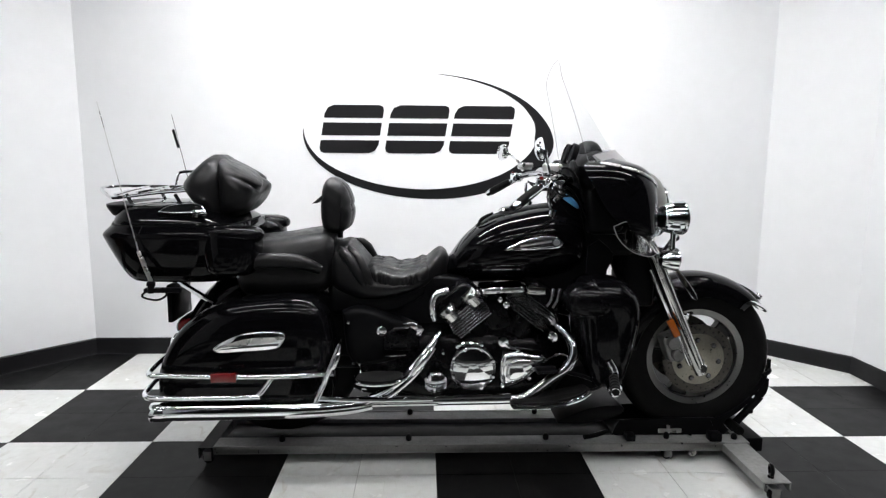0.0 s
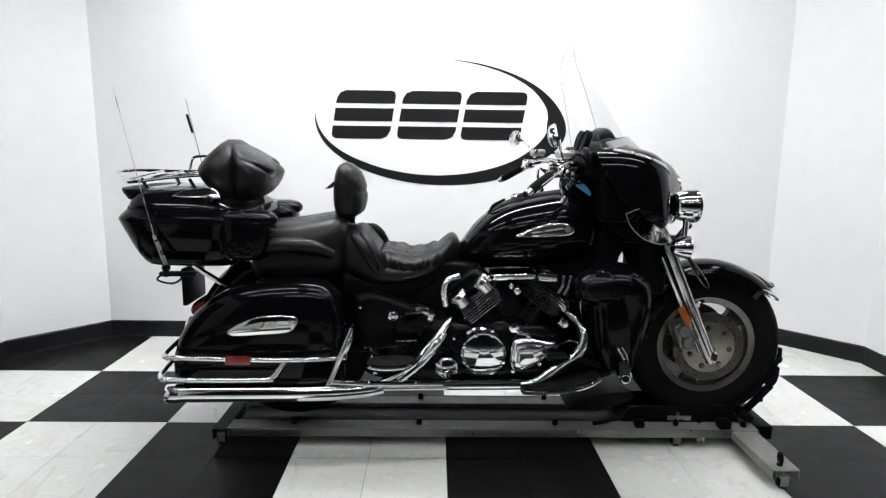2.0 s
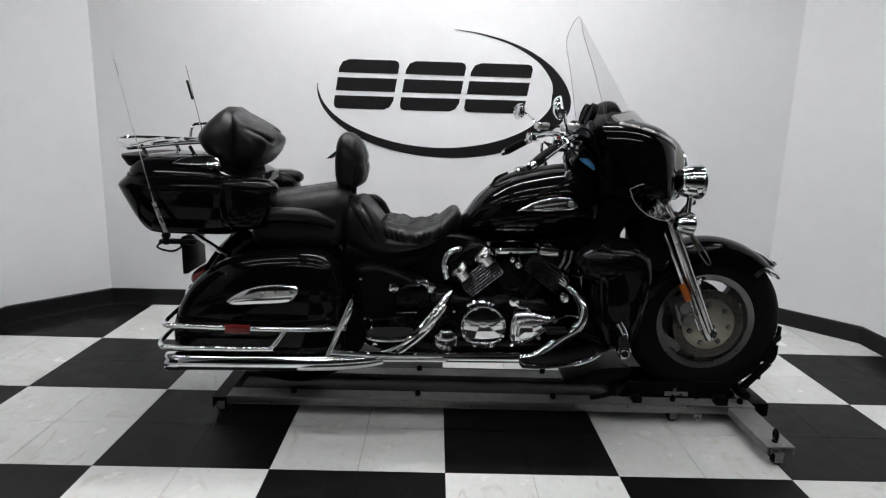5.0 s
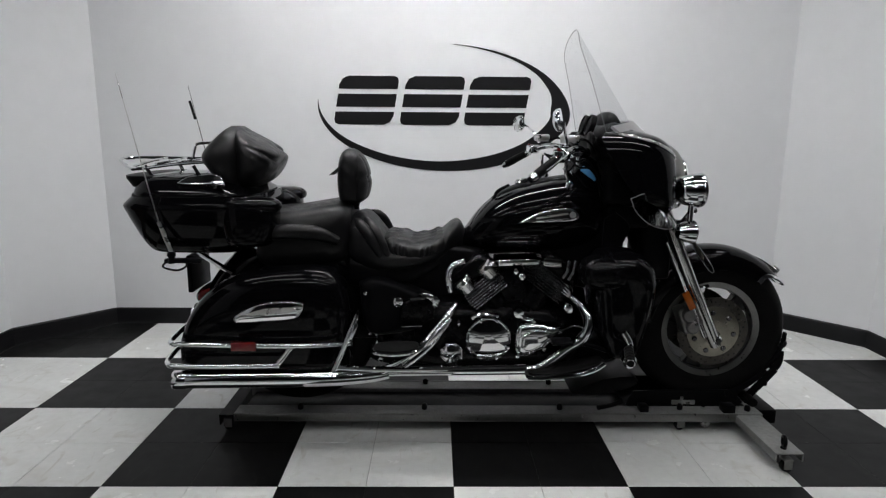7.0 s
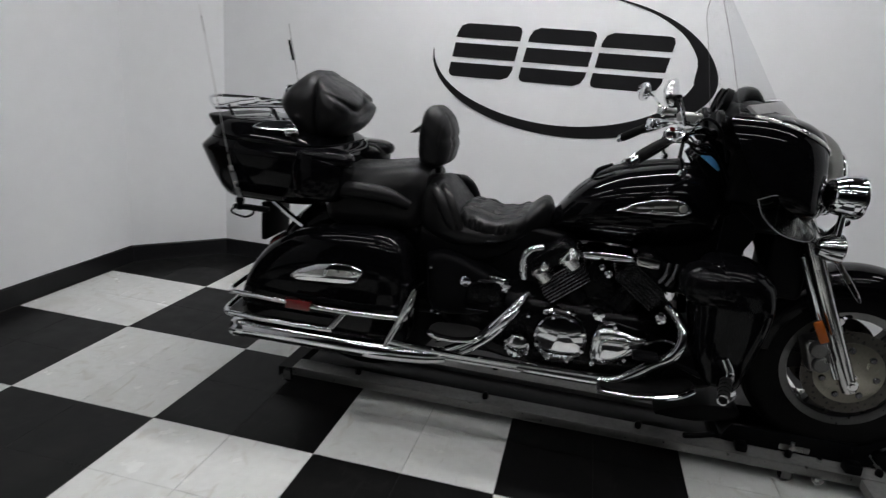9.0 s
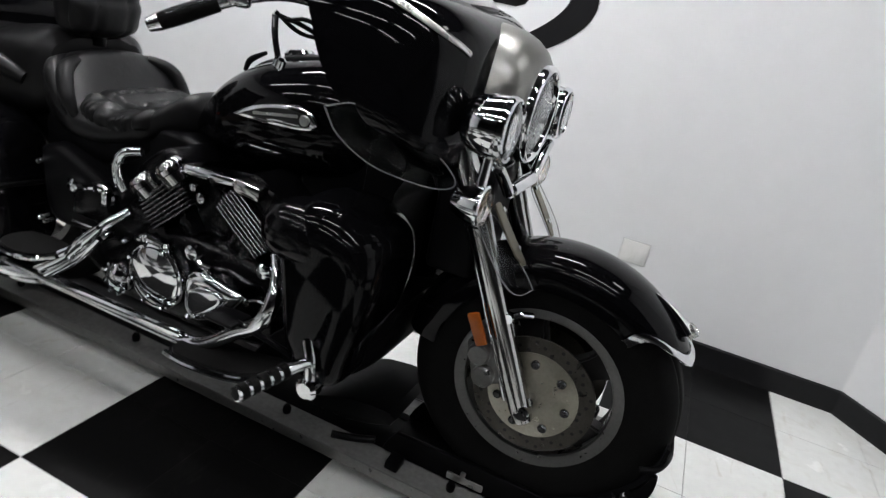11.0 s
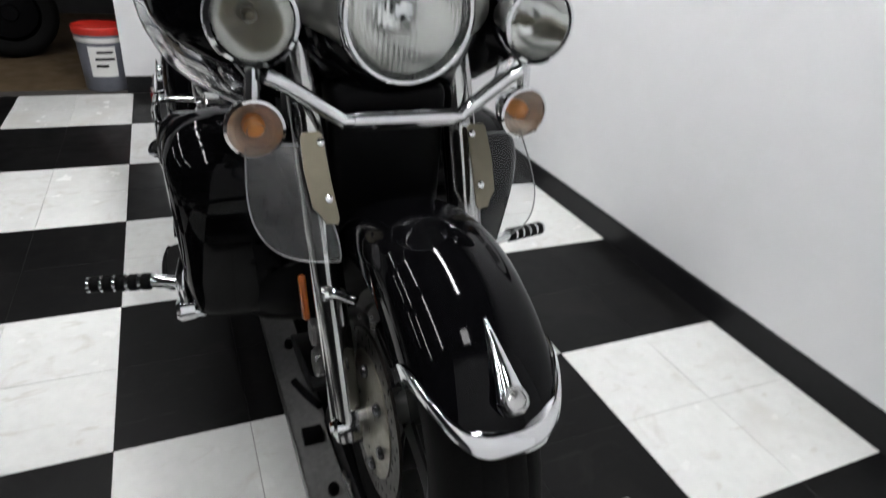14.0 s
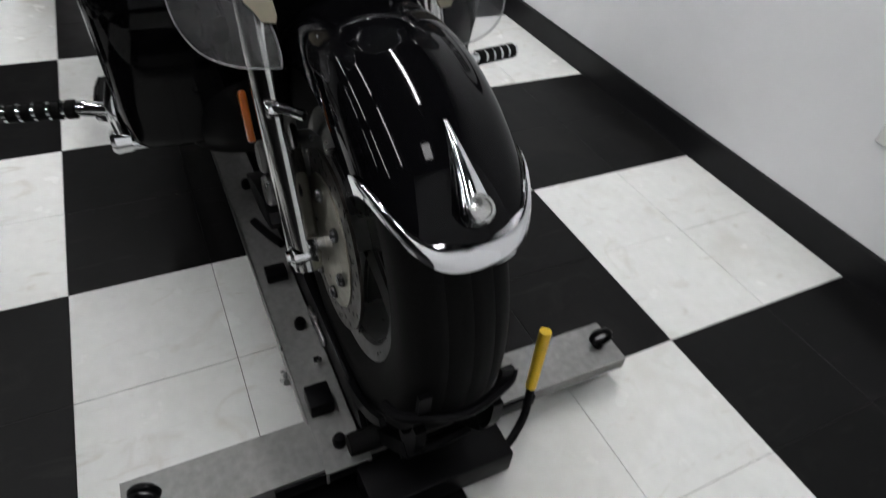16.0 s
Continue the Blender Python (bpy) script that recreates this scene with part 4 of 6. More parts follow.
for v in cb.verts:
    x, y, z = v.co
    drop = float(np.interp(x, xs, tops)) - z
    fold = math.sin(x * 230 + 2.2 * math.sin(x * 61) + 1.3 * math.sin(abs(y) * 40))
    side = max(0.0, min(1.0, (drop - 0.012) / 0.025)) * max(0.0, min(1.0, (0.075 - drop) / 0.03))
    v.co.y = y * (1 + 0.028 * side * (abs(fold) ** 0.7 * math.copysign(1, fold)))
    crown = math.exp(-((abs(y) - 0.118) / 0.010) ** 2) * (1 if drop < 0.03 else 0)
    tuck = 0.0
    for bx in (-0.225, -0.150, -0.075):
        for by in (-0.065, 0.0, 0.065):
            r = math.hypot(x - bx, y - by)
            a = math.atan2(y - by, x - bx)
            tuck += 0.016 * math.exp(-(r / 0.013) ** 2) + 0.006 * max(0.0, math.cos(3 * a + bx * 40)) ** 8 * math.exp(-(r / 0.035) ** 2)
    if drop < 0.04:
        v.co.z -= 0.014 * crown + tuck + 0.004 * math.sin(x * 95 + 3 * math.sin(y * 30)) * math.exp(-((abs(y) - 0.145) / 0.02) ** 2)
bp("seat_cushion", cb, M_LEATHER, None, "gathered and buttoned leather seat pad", smooth=60)
bp("seat_skirt", slices_x([(-0.40, 0.60, 0.74, 0.16), (-0.30, 0.60, 0.72, 0.175), (-0.18, 0.615, 0.715, 0.17), (-0.08, 0.66, 0.73, 0.15), (-0.02, 0.70, 0.745, 0.12)], e=4), M_SATIN)
pass_st = [(-0.76, 0.70, 0.892, 0.16), (-0.72, 0.68, 0.905, 0.20), (-0.60, 0.67, 0.917, 0.212), (-0.50, 0.68, 0.934, 0.205), (-0.43, 0.70, 0.942, 0.185), (-0.395, 0.74, 0.918, 0.15)]
ps = slices_x(pass_st, e=3.4, n=44, steps=7)
for v in ps.verts:
    if v.co.z > 0.86:
        v.co.z -= 0.006 * (0.5 + 0.5 * math.cos(v.co.y * 60)) ** 5
bp("passenger_seat", ps, M_LEATHER, None, "black leather passenger seat")
both("seat_roll", lambda: tube([(-0.74, -0.205, 0.80), (-0.66, -0.232, 0.838), (-0.52, -0.225, 0.835), (-0.44, -0.19, 0.80)], [0.018, 0.028, 0.028, 0.018], n=12, steps=5), M_LEATHER)

# rider backrest
rb = slices_z([(0.925, -0.415, -0.375, 0.08), (0.94, -0.447, -0.350, 0.102), (0.955, -0.453, -0.338, 0.110), (1.0, -0.458, -0.328, 0.116), (1.05, -0.456, -0.332, 0.115), (1.10, -0.449, -0.350, 0.104), (1.128, -0.436, -0.375, 0.078), (1.140, -0.42, -0.395, 0.05)], e=3.0, n=72, steps=8)
for v in rb.verts:
    rim = v.co.x + 0.372 - 0.10 * (v.co.z - 1.03)
    v.co.y *= 1 - 0.060 * math.exp(-(rim / 0.006) ** 2)           # the seam between back and front pads
    if v.co.x > -0.37:
        v.co.x -= 0.006 * math.exp(-((abs(v.co.y) - 0.05) / 0.008) ** 2) + 0.005 * math.exp(-((v.co.z - 1.03) / 0.01) ** 2)
    v.co.y *= 1 + 0.012 * math.sin(v.co.z * 120 + v.co.x * 90)
bp("rider_backrest", rb, M_LEATHER, None, "padded leather rider backrest")
bp("backrest_flap", prism([(-0.052, -0.028), (-0.030, -0.026), (0.012, 0.010), (0.008, 0.022)], Matrix.Translation((-0.432, 0.085, 1.068)) @ Matrix.Rotation(radians(90), 4, "X"), 0.17), M_LEATHER, None, "leather flap behind the backrest")
bp("backrest_post", tube([(-0.40, 0, 0.90), (-0.395, 0, 0.96)], 0.022, n=14, steps=1), M_SATIN)

# passenger backrest: a wrapped shell and a tufted cushion before it
shell = slices_z([(0.955, -0.860, -0.810, 0.08), (0.970, -0.880, -0.795, 0.130), (1.008, -0.905, -0.785, 0.172), (1.057, -0.940, -0.780, 0.198), (1.107, -0.968, -0.782, 0.205), (1.150, -0.944, -0.788, 0.192), (1.185, -0.910, -0.802, 0.160), (1.210, -0.885, -0.818, 0.115), (1.226, -0.866, -0.836, 0.06)], e=2.5, n=64, steps=6)
pbr = bp("passenger_backrest", shell, M_LEATHER, None, "tufted black leather passenger backrest")
pb = slices_z([(0.985, -0.83, -0.785, 0.09), (0.996, -0.835, -0.760, 0.135), (1.020, -0.84, -0.722, 0.172), (1.060, -0.84, -0.690, 0.194), (1.100, -0.84, -0.676, 0.200), (1.132, -0.84, -0.692, 0.194), (1.160, -0.84, -0.732, 0.176), (1.185, -0.84, -0.776, 0.146), (1.203, -0.84, -0.808, 0.105), (1.216, -0.84, -0.826, 0.06)], e=2.4, n=140, steps=10)
for v in pb.verts:
    f = max(0.0, min(1.0, (v.co.x + 0.79) / 0.08))
    dz = v.co.z - 1.118 + 0.22 * (v.co.x + 0.70) - 0.02 * math.sin(v.co.y * 22)
    fold = math.exp(-(dz / 0.010) ** 2) + 0.22 * math.exp(-(dz / 0.030) ** 2) * (0.5 + 0.5 * math.cos(v.co.y * 62 + 1.2)) ** 2
    v.co.x -= 0.014 * f * fold
    v.co.y *= 1 - 0.050 * f * fold
    slant = v.co.z - 1.165 + 0.9 * (v.co.x + 0.775) + 0.10 * abs(v.co.y)
    v.co.y *= 1 - 0.028 * math.exp(-(slant / 0.012) ** 2) * f
bp("backrest_cushion", pb, M_LEATHER, pbr, "tufted front cushion")

# trunk
tr = bp("trunk", slices_z([(0.755, -1.125, -0.80, 0.205), (0.764, -1.150, -0.765, 0.245), (0.80, -1.176, -0.74, 0.270), (0.86, -1.206, -0.72, 0.286), (0.925, -1.236, -0.71, 0.297), (0.937, -1.238, -0.71, 0.298), (0.948, -1.231, -0.713, 0.294), (0.970, -1.208, -0.73, 0.281)], e=4.4, n=72, steps=2), M_GLOSS, None, "glossy black hard trunk")
bp("trunk_lid", slices_z([(0.974, -1.206, -0.74, 0.279), (0.985, -1.204, -0.76, 0.275), (1.005, -1.198, -0.80, 0.258), (1.025, -1.19, -0.85, 0.232), (1.040, -1.16, -0.90, 0.185), (1.046, -1.09, -0.95, 0.10)], e=4.0, n=72, steps=4), M_GLOSS, tr, "domed trunk lid")
bp("trunk_seam", slices_z([(0.966, -1.222, -0.74, 0.276), (0.977, -1.218, -0.745, 0.274)], e=3.6, n=64, steps=1), M_DARK, tr)
both("lid_bracket", lambda: turn(slab([(-0.078, -0.012), (-0.055, 0.006), (-0.010, 0.018), (0.040, 0.020), (0.062, 0.006), (0.066, -0.016), (0.030, -0.014), (-0.020, -0.016)], -0.012, 0.010, crown=0.006, rings=3, steps=4), Matrix.Translation((-0.912, -0.246, 1.024)) @ Matrix.Scale(1.18, 4) @ Matrix.Rotation(radians(-38), 4, "X")), M_CHROME, "polished bracket beside the lid")
both("lid_latch", lambda: join(tube([(-0.868, -0.252, 1.000), (-0.866, -0.245, 1.040)], 0.008, n=10, steps=1), lathe([(0.012, -0.255), (0.012, -0.262), (0.008, -0.266), (0.0, -0.266)], (-0.868, 0, 1.018), n=12)), M_CHROME, "small chrome latch")
bp("lid_spoiler", slices_z([(1.0, -1.225, -1.10, 0.19), (1.030, -1.244, -1.09, 0.205), (1.038, -1.244, -1.09, 0.205), (1.041, -1.25, -1.10, 0.195)], e=3.0, n=40, steps=2), M_SATIN, tr, "dull black lip on the lid")


def arm_pod():
    return slices_z([(0.785, -0.80, -0.70, 0.05, -0.20), (0.80, -0.84, -0.675, 0.084, -0.205), (0.86, -0.86, -0.655, 0.092, -0.206), (0.92, -0.865, -0.655, 0.091, -0.206), (0.945, -0.86, -0.675, 0.083, -0.206), (0.958, -0.84, -0.70, 0.066, -0.206)], e=3.0, n=44, steps=4)


both("speaker_pod", arm_pod, M_GLOSS, "glossy black speaker pod")
both("arm_rest", lambda: slices_z([(0.912, -0.86, -0.655, 0.054, -0.225), (0.925, -0.875, -0.640, 0.066, -0.225), (0.945, -0.875, -0.640, 0.068, -0.225), (0.960, -0.86, -0.658, 0.060, -0.225), (0.968, -0.83, -0.69, 0.042, -0.225)], e=2.6, n=44, steps=4), M_GLOSS, "glossy black arm rest")

# luggage rack
rk = bp("luggage_rack", tube([(-0.93, -0.15, 1.092), (-1.05, -0.15, 1.082), (-1.19, -0.148, 1.064), (-1.23, -0.13, 1.066), (-1.30, -0.05, 1.088), (-1.318, 0.0, 1.094), (-1.30, 0.05, 1.096), (-1.23, 0.13, 1.094), (-1.19, 0.148, 1.092), (-1.05, 0.15, 1.092), (-0.93, 0.15, 1.095)], 0.0060, n=10, steps=5), M_CHROME, None, "chrome luggage rack on the trunk lid")
for x in (-1.20, -1.12, -1.04):
    bp("crossbar", tube([(x, -0.15, 1.070 + (x + 1.25) * 0.10), (x, 0.0, 1.088), (x, 0.15, 1.092)], 0.0055, n=8, steps=1), M_CHROME, rk)
for x in (-1.16, -0.98):
    for y in (-0.15, 0.15):
        bp("rack_leg", tube([(x, y, 1.077), (x + 0.03, y * 0.98, 1.02)], 0.007, n=8, steps=1), M_CHROME, rk)
bp("rack_hoop", tube([(-1.098, 0.15, 1.085), (-1.085, 0.152, 1.138), (-1.068, 0.155, 1.153), (-1.0, 0.16, 1.156), (-0.93, 0.16, 1.15), (-0.91, 0.16, 1.09)], 0.006, n=8, steps=4), M_CHROME, rk)

# trunk brackets, tail lamp, plate
both("trunk_bracket", lambda: tube([(-1.02, -0.12, 0.755), (-0.93, -0.13, 0.70), (-0.86, -0.135, 0.66)], 0.011, n=10, steps=4), M_CHROME)
both("trunk_strut", lambda: tube([(-0.84, -0.15, 0.765), (-0.74, -0.165, 0.765), (-0.67, -0.17, 0.72), (-0.64, -0.17, 0.68)], 0.009, n=10, steps=4), M_CHROME)
bp("rear_fender", fender(RX, RZ, 0.40, 40, 168, 0.13, 0.10), M_GLOSS, None, "glossy black rear fender")
bp("number_plate_bracket", box(-1.055, -1.035, -0.10, 0.10, 0.57, 0.72, 0.004), M_SATIN)
bp("tail_light", slices_x([(-1.032, 0.53, 0.565, 0.08), (-1.018, 0.52, 0.580, 0.10), (-0.985, 0.52, 0.592, 0.11), (-0.95, 0.53, 0.595, 0.11)], e=3), M_RED, None, "red tail lamp")
both("rear_signal", lambda: lathe([(0.01, 0.06), (0.03, 0.045), (0.04, 0.01), (0.041, 0.0), (0.03, -0.012), (0.0, -0.016)], (-1.00, -0.165, 0.505), (1, 0, 0), n=24), M_CHROME, "round chrome rear signal")

# saddlebags
bag_st = [(-1.022, 0.335, 0.40, 0.055, -0.23), (-1.005, 0.318, 0.47, 0.085, -0.235), (-0.965, 0.312, 0.555, 0.100, -0.24), (-0.90, 0.310, 0.630, 0.106, -0.242), (-0.80, 0.310, 0.685, 0.109, -0.243), (-0.65, 0.310, 0.714, 0.110, -0.243),
          (-0.50, 0.310, 0.716, 0.107, -0.242), (-0.43, 0.315, 0.685, 0.098, -0.238), (-0.395, 0.33, 0.61, 0.085, -0.232), (-0.382, 0.36, 0.52, 0.065, -0.225)]
bags = both("saddlebag", lambda: slices_x(bag_st, e=3.4, n=40, steps=4), M_GLOSS, "glossy black hard saddlebag")


def bag_trim():
    q = [(-0.797, 0.545), (-0.76, 0.572), (-0.70, 0.597), (-0.63, 0.608), (-0.56, 0.606), (-0.54, 0.59), (-0.548, 0.565), (-0.575, 0.545), (-0.68, 0.535), (-0.78, 0.530)]
    return slab(q, -0.366, -0.342, crown=0.008, rings=3, steps=3)


def bag_trim_slot():
    return join(slab([(-0.75, 0.560), (-0.68, 0.582), (-0.57, 0.588), (-0.565, 0.572), (-0.68, 0.560)], -0.3685, -0.36, crown=0.003, rings=2, steps=3))


both("bag_badge", bag_trim, M_CHROME, "chrome badge on the saddlebag")
both("badge_inset", bag_trim_slot, M_ALU)
both("guard_rail", lambda: tube([(-0.985, -0.20, 0.50), (-1.02, -0.30, 0.468), (-1.015, -0.375, 0.457), (-0.95, -0.385, 0.455), (-0.60, -0.385, 0.450), (-0.37, -0.375, 0.458)], 0.0095, n=12, steps=6), M_CHROME, "chrome saddlebag guard rail")
both("guard_loop", lambda: tube([(-0.99, -0.20, 0.45), (-1.04, -0.31, 0.392), (-1.03, -0.38, 0.378), (-0.96, -0.39, 0.374), (-0.66, -0.39, 0.377), (-0.63, -0.388, 0.388), (-0.585, -0.385, 0.447)], 0.0095, n=12, steps=6), M_CHROME, "chrome lower guard loop")
both("guard_stay", lambda: tube([(-0.435, -0.385, 0.352), (-0.405, -0.384, 0.42), (-0.352, -0.376, 0.548), (-0.347, -0.372, 0.565)], [0.008, 0.0105, 0.0105, 0.007], n=12, steps=1), M_CHROME)
both("guard_reflector", lambda: box(-0.795, -0.705, -0.402, -0.384, 0.435, 0.468, 0.004), M_RED, "red side reflector on the guard rail")

# exhausts
both("muffler", lambda: tube([(-1.03, -0.318, 0.293), (-0.95, -0.318, 0.294), (-0.50, -0.318, 0.301), (-0.32, -0.313, 0.312), (-0.24, -0.308, 0.320)], [0.032, 0.033, 0.033, 0.032, 0.024], n=20, steps=4), M_CHROME, "long chrome muffler")
both("muffler_tip", lambda: lathe([(0.028, 0.03), (0.030, 0), (0.034, 0.002), (0.035, 0.006), (0.035, 0.05), (0.032, 0.055)], (-1.042, -0.318, 0.293), (1, 0, 0.01), n=24), M_CHROME)
both("exhaust_pipe", lambda: tube([(0.452, -0.24, 0.592), (0.482, -0.27, 0.573), (0.502, -0.30, 0.540), (0.500, -0.315, 0.500), (0.476, -0.32, 0.456), (0.425, -0.32, 0.420), (0.365, -0.32, 0.371), (0.322, -0.32, 0.345), (0.27, -0.32, 0.336), (0.10, -0.32, 0.333), (-0.10, -0.315, 0.328), (-0.28, -0.31, 0.322)], [0.014, 0.016, 0.018, 0.019, 0.019, 0.019, 0.019, 0.018, 0.017, 0.017, 0.017, 0.017], n=18, steps=5), M_CHROME, "chrome exhaust header")
both("rear_header", lambda: tube([(0.010, -0.25, 0.570), (-0.025, -0.29, 0.530), (-0.082, -0.315, 0.464), (-0.125, -0.32, 0.418), (-0.19, -0.325, 0.372), (-0.265, -0.32, 0.330)], [0.010, 0.014, 0.016, 0.016, 0.016, 0.016], n=16, steps=5), M_CHROME, "chrome rear header")
both("header_shield", lambda: tube([(-0.012, -0.318, 0.535), (-0.05, -0.332, 0.492), (-0.095, -0.338, 0.442)], [0.010, 0.017, 0.012], n=14, steps=5), M_CHROME, "chrome heat shield on the rear header")
both("collector_pipe", lambda: tube([(-0.035, -0.30, 0.495), (-0.075, -0.318, 0.440), (-0.118, -0.328, 0.400), (-0.18, -0.335, 0.352)], 0.011, n=12, steps=5), M_CHROME)
both("lower_rail", lambda: tube([(-0.44, -0.335, 0.350), (-0.20, -0.34, 0.345), (0.27, -0.33, 0.352)], 0.010, n=10, steps=3), M_CHROME)


def passenger_board(grow, z0, z1):
    """A rounded board for the passenger's foot."""
    q = [(-0.285, -0.300), (-0.300, -0.345), (-0.282, -0.390), (-0.235, -0.406), (-0.18, -0.405), (-0.135, -0.385), (-0.12, -0.345), (-0.135, -0.300), (-0.21, -0.285)]
    c = Vector((-0.210, -0.345, 0))
    pts = [c + (Vector((p.x, p.y, 0)) - c) * grow for p in smooth_path([(x, y, 0) for x, y in q + q[:1]], 4)[:-1]]
    return loft([[Vector((p.x, p.y, z + 0.06 * max(0.0, p.x + 0.20))) for p in pts] for z in (z0, z1)])


for pb_ob, sg in zip(both("passenger_floorboard", lambda: passenger_board(1.0, 0.420, 0.431), M_SATIN, "rounded passenger floorboard with a chrome edge"), (1, -1)):
    bp("pad", passenger_board(0.92, 0.430, 0.437) if sg > 0 else mirror(passenger_board(0.92, 0.430, 0.437)), M_RUBBER, pb_ob, "black rubber pad")
both("floorboard_trim", lambda: tube([(-0.298, -0.320, 0.427), (-0.294, -0.375, 0.427), (-0.26, -0.402, 0.427), (-0.20, -0.409, 0.428), (-0.145, -0.397, 0.432), (-0.108, -0.365, 0.440)], 0.0065, n=10, steps=5), M_CHROME, "chrome edge of the passenger board")
both("board_bracket", lambda: tube([(-0.12, -0.345, 0.436), (-0.085, -0.315, 0.462), (-0.06, -0.27, 0.48)], 0.010, n=10, steps=4), M_CHROME)
both("guard_hoop", lambda: tube([(-0.372, -0.190, 0.530), (-0.362, -0.30, 0.540), (-0.353, -0.365, 0.540), (-0.356, -0.384, 0.515), (-0.372, -0.386, 0.48)], 0.0105, n=12, steps=5), M_CHROME, "chrome hoop before the saddlebag")

# engine
bp("crankcase", slices_x([(-0.30, 0.36, 0.50, 0.14), (-0.22, 0.31, 0.56, 0.20), (-0.05, 0.28, 0.58, 0.235), (0.20, 0.27, 0.58, 0.24), (0.42, 0.29, 0.56, 0.22), (0.52, 0.34, 0.50, 0.16)], e=4, n=36, steps=3), M_ENGINE, None, "black engine crankcase")


def round_cover(x, z, r, y, ob_name, label):
    def mk():
        return lathe([(r * 1.05, y + 0.035), (r * 1.05, y + 0.004), (r * 1.03, y), (r * 0.97, y - 0.002), (r * 0.95, y + 0.005), (r * 0.92, y + 0.005), (r * 0.90, y - 0.001), (r * 0.6, y - 0.008), (r * 0.3, y - 0.012), (0.0, y - 0.013)], (x, 0, z), n=48)
    obs = both(ob_name, mk, M_CHROME, label)
    for ob, sg in zip(obs, (1, -1)):
        for k in range(8):
            a = 2 * math.pi * k / 8 + 0.4
            bp("cover_bolt", lathe([(0.006, (y - 0.002) * sg), (0.006, (y - 0.010) * sg), (0.0, (y - 0.011) * sg)], (x + r * 0.97 * math.cos(a), 0, z + r * 0.97 * math.sin(a)), n=8), M_CHROME, ob)
    return obs


round_cover(0.134, 0.443, 0.082, -0.285, "clutch_cover", "round chrome clutch cover")
round_cover(-0.005, 0.386, 0.040, -0.275, "pump_cover", "small round chrome cover")
gen = [(0.235, 0.47), (0.25, 0.50), (0.30, 0.51), (0.36, 0.50), (0.405, 0.49), (0.395, 0.465), (0.36, 0.425), (0.31, 0.39), (0.265, 0.375), (0.235, 0.40)]
both("generator_cover", lambda: slab(gen, -0.30, -0.20, crown=0.022, rings=5, steps=4), M_CHROME, "polished chrome generator cover")
both("generator_inset", lambda: slab([(0.262, 0.465), (0.30, 0.485), (0.36, 0.478), (0.345, 0.44), (0.29, 0.405), (0.262, 0.415)], -0.309, -0.29, crown=0.006, rings=3, steps=4), M_CHROME)


def cylinder(name, base, centre, lean, label):
    """A finned barrel leaning by lean degrees, its fins proud of a dark core, on both sides."""
    for sg in (1, -1):
        cyl = bp(name, tube([base, centre], 0.062, n=24, steps=1), M_ENGINE, None, label)
        if sg < 0:
            for v in cyl.data.vertices:
                v.co.y = -v.co.y
            cyl.data.flip_normals()
        m = Matrix.Translation((centre[0], 0, centre[2])) @ Matrix.Rotation(radians(lean), 4, "Y")
        for k in range(8):
            h = -0.036 + 0.0108 * k
            fin = turn(box(-0.082 + 0.002 * abs(k - 3), 0.082 - 0.002 * abs(k - 3), -0.250, -0.06, h - 0.0022, h + 0.0022, 0.0018, 1), m)
            if sg < 0:
                for v in fin.verts:
                    v.co.y = -v.co.y
            bp("cooling_fin", fin, M_FIN, cyl, smooth=20)


cylinder("rear_cylinder", (0.175, -0.155, 0.545), (0.122, -0.155, 0.624), -40, "finned black rear cylinder")
cylinder("front_cylinder", (0.305, -0.155, 0.545), (0.362, -0.155, 0.648), 37, "finned black front cylinder")


def head(x, z, ang):
    m = Matrix.Translation((x, 0, z)) @ Matrix.Rotation(radians(ang), 4, "Y")
    return turn(slab([(-0.075, -0.03), (-0.08, 0.01), (-0.05, 0.035), (0.05, 0.035), (0.08, 0.01), (0.075, -0.03)], -0.232, -0.07, crown=0.02, rings=4, steps=4), m)


both("cylinder_head", lambda: head(0.068, 0.688, -40), M_ENGINE, "black cylinder head")
both("cylinder_head", lambda: head(0.405, 0.700, 34), M_ENGINE, "black cylinder head")


def head_cap(x, z, r):
    return lathe([(r, -0.036), (r, -0.010), (r * 1.07, -0.008), (r * 1.07, 0.004), (r * 0.96, 0.008), (r * 0.92, 0.014), (r * 0.78, 0.019), (r * 0.70, 0.015), (r * 0.3, 0.017), (0.0, 0.017)], (x, -0.230, z), (-0.60, -0.30, 0.74), n=28)


both("head_cap", lambda: head_cap(0.036, 0.653, 0.036), M_FORK, "chrome head cover")
both("head_cap", lambda: head_cap(0.121, 0.711, 0.037), M_FORK, "chrome head cover")
both("rocker_cover", lambda: turn(box(-0.036, 0.036, -0.262, -0.15, -0.016, 0.016, 0.007, 2), Matrix.Translation((0.370, 0, 0.733)) @ Matrix.Rotation(radians(6), 4, "Y")), M_FORK, "bright metal rocker cover")
both("coolant_hose", lambda: tube([(0.435, -0.235, 0.735), (0.428, -0.245, 0.70), (0.412, -0.235, 0.668)], 0.008, n=10), M_FIN)
both("coolant_hose", lambda: tube([(0.460, -0.235, 0.735), (0.452, -0.245, 0.70), (0.436, -0.235, 0.664)], 0.008, n=10), M_FIN)
both("lower_pod", lambda: slab([(0.464, 0.702), (0.474, 0.738), (0.510, 0.762), (0.565, 0.766), (0.620, 0.750), (0.655, 0.715), (0.660, 0.675), (0.630, 0.645), (0.570, 0.634), (0.510, 0.644), (0.475, 0.668)], -0.364, -0.20, crown=0.055, rings=9, steps=5), M_SHIELD, "rounded black pod on the leg shield")
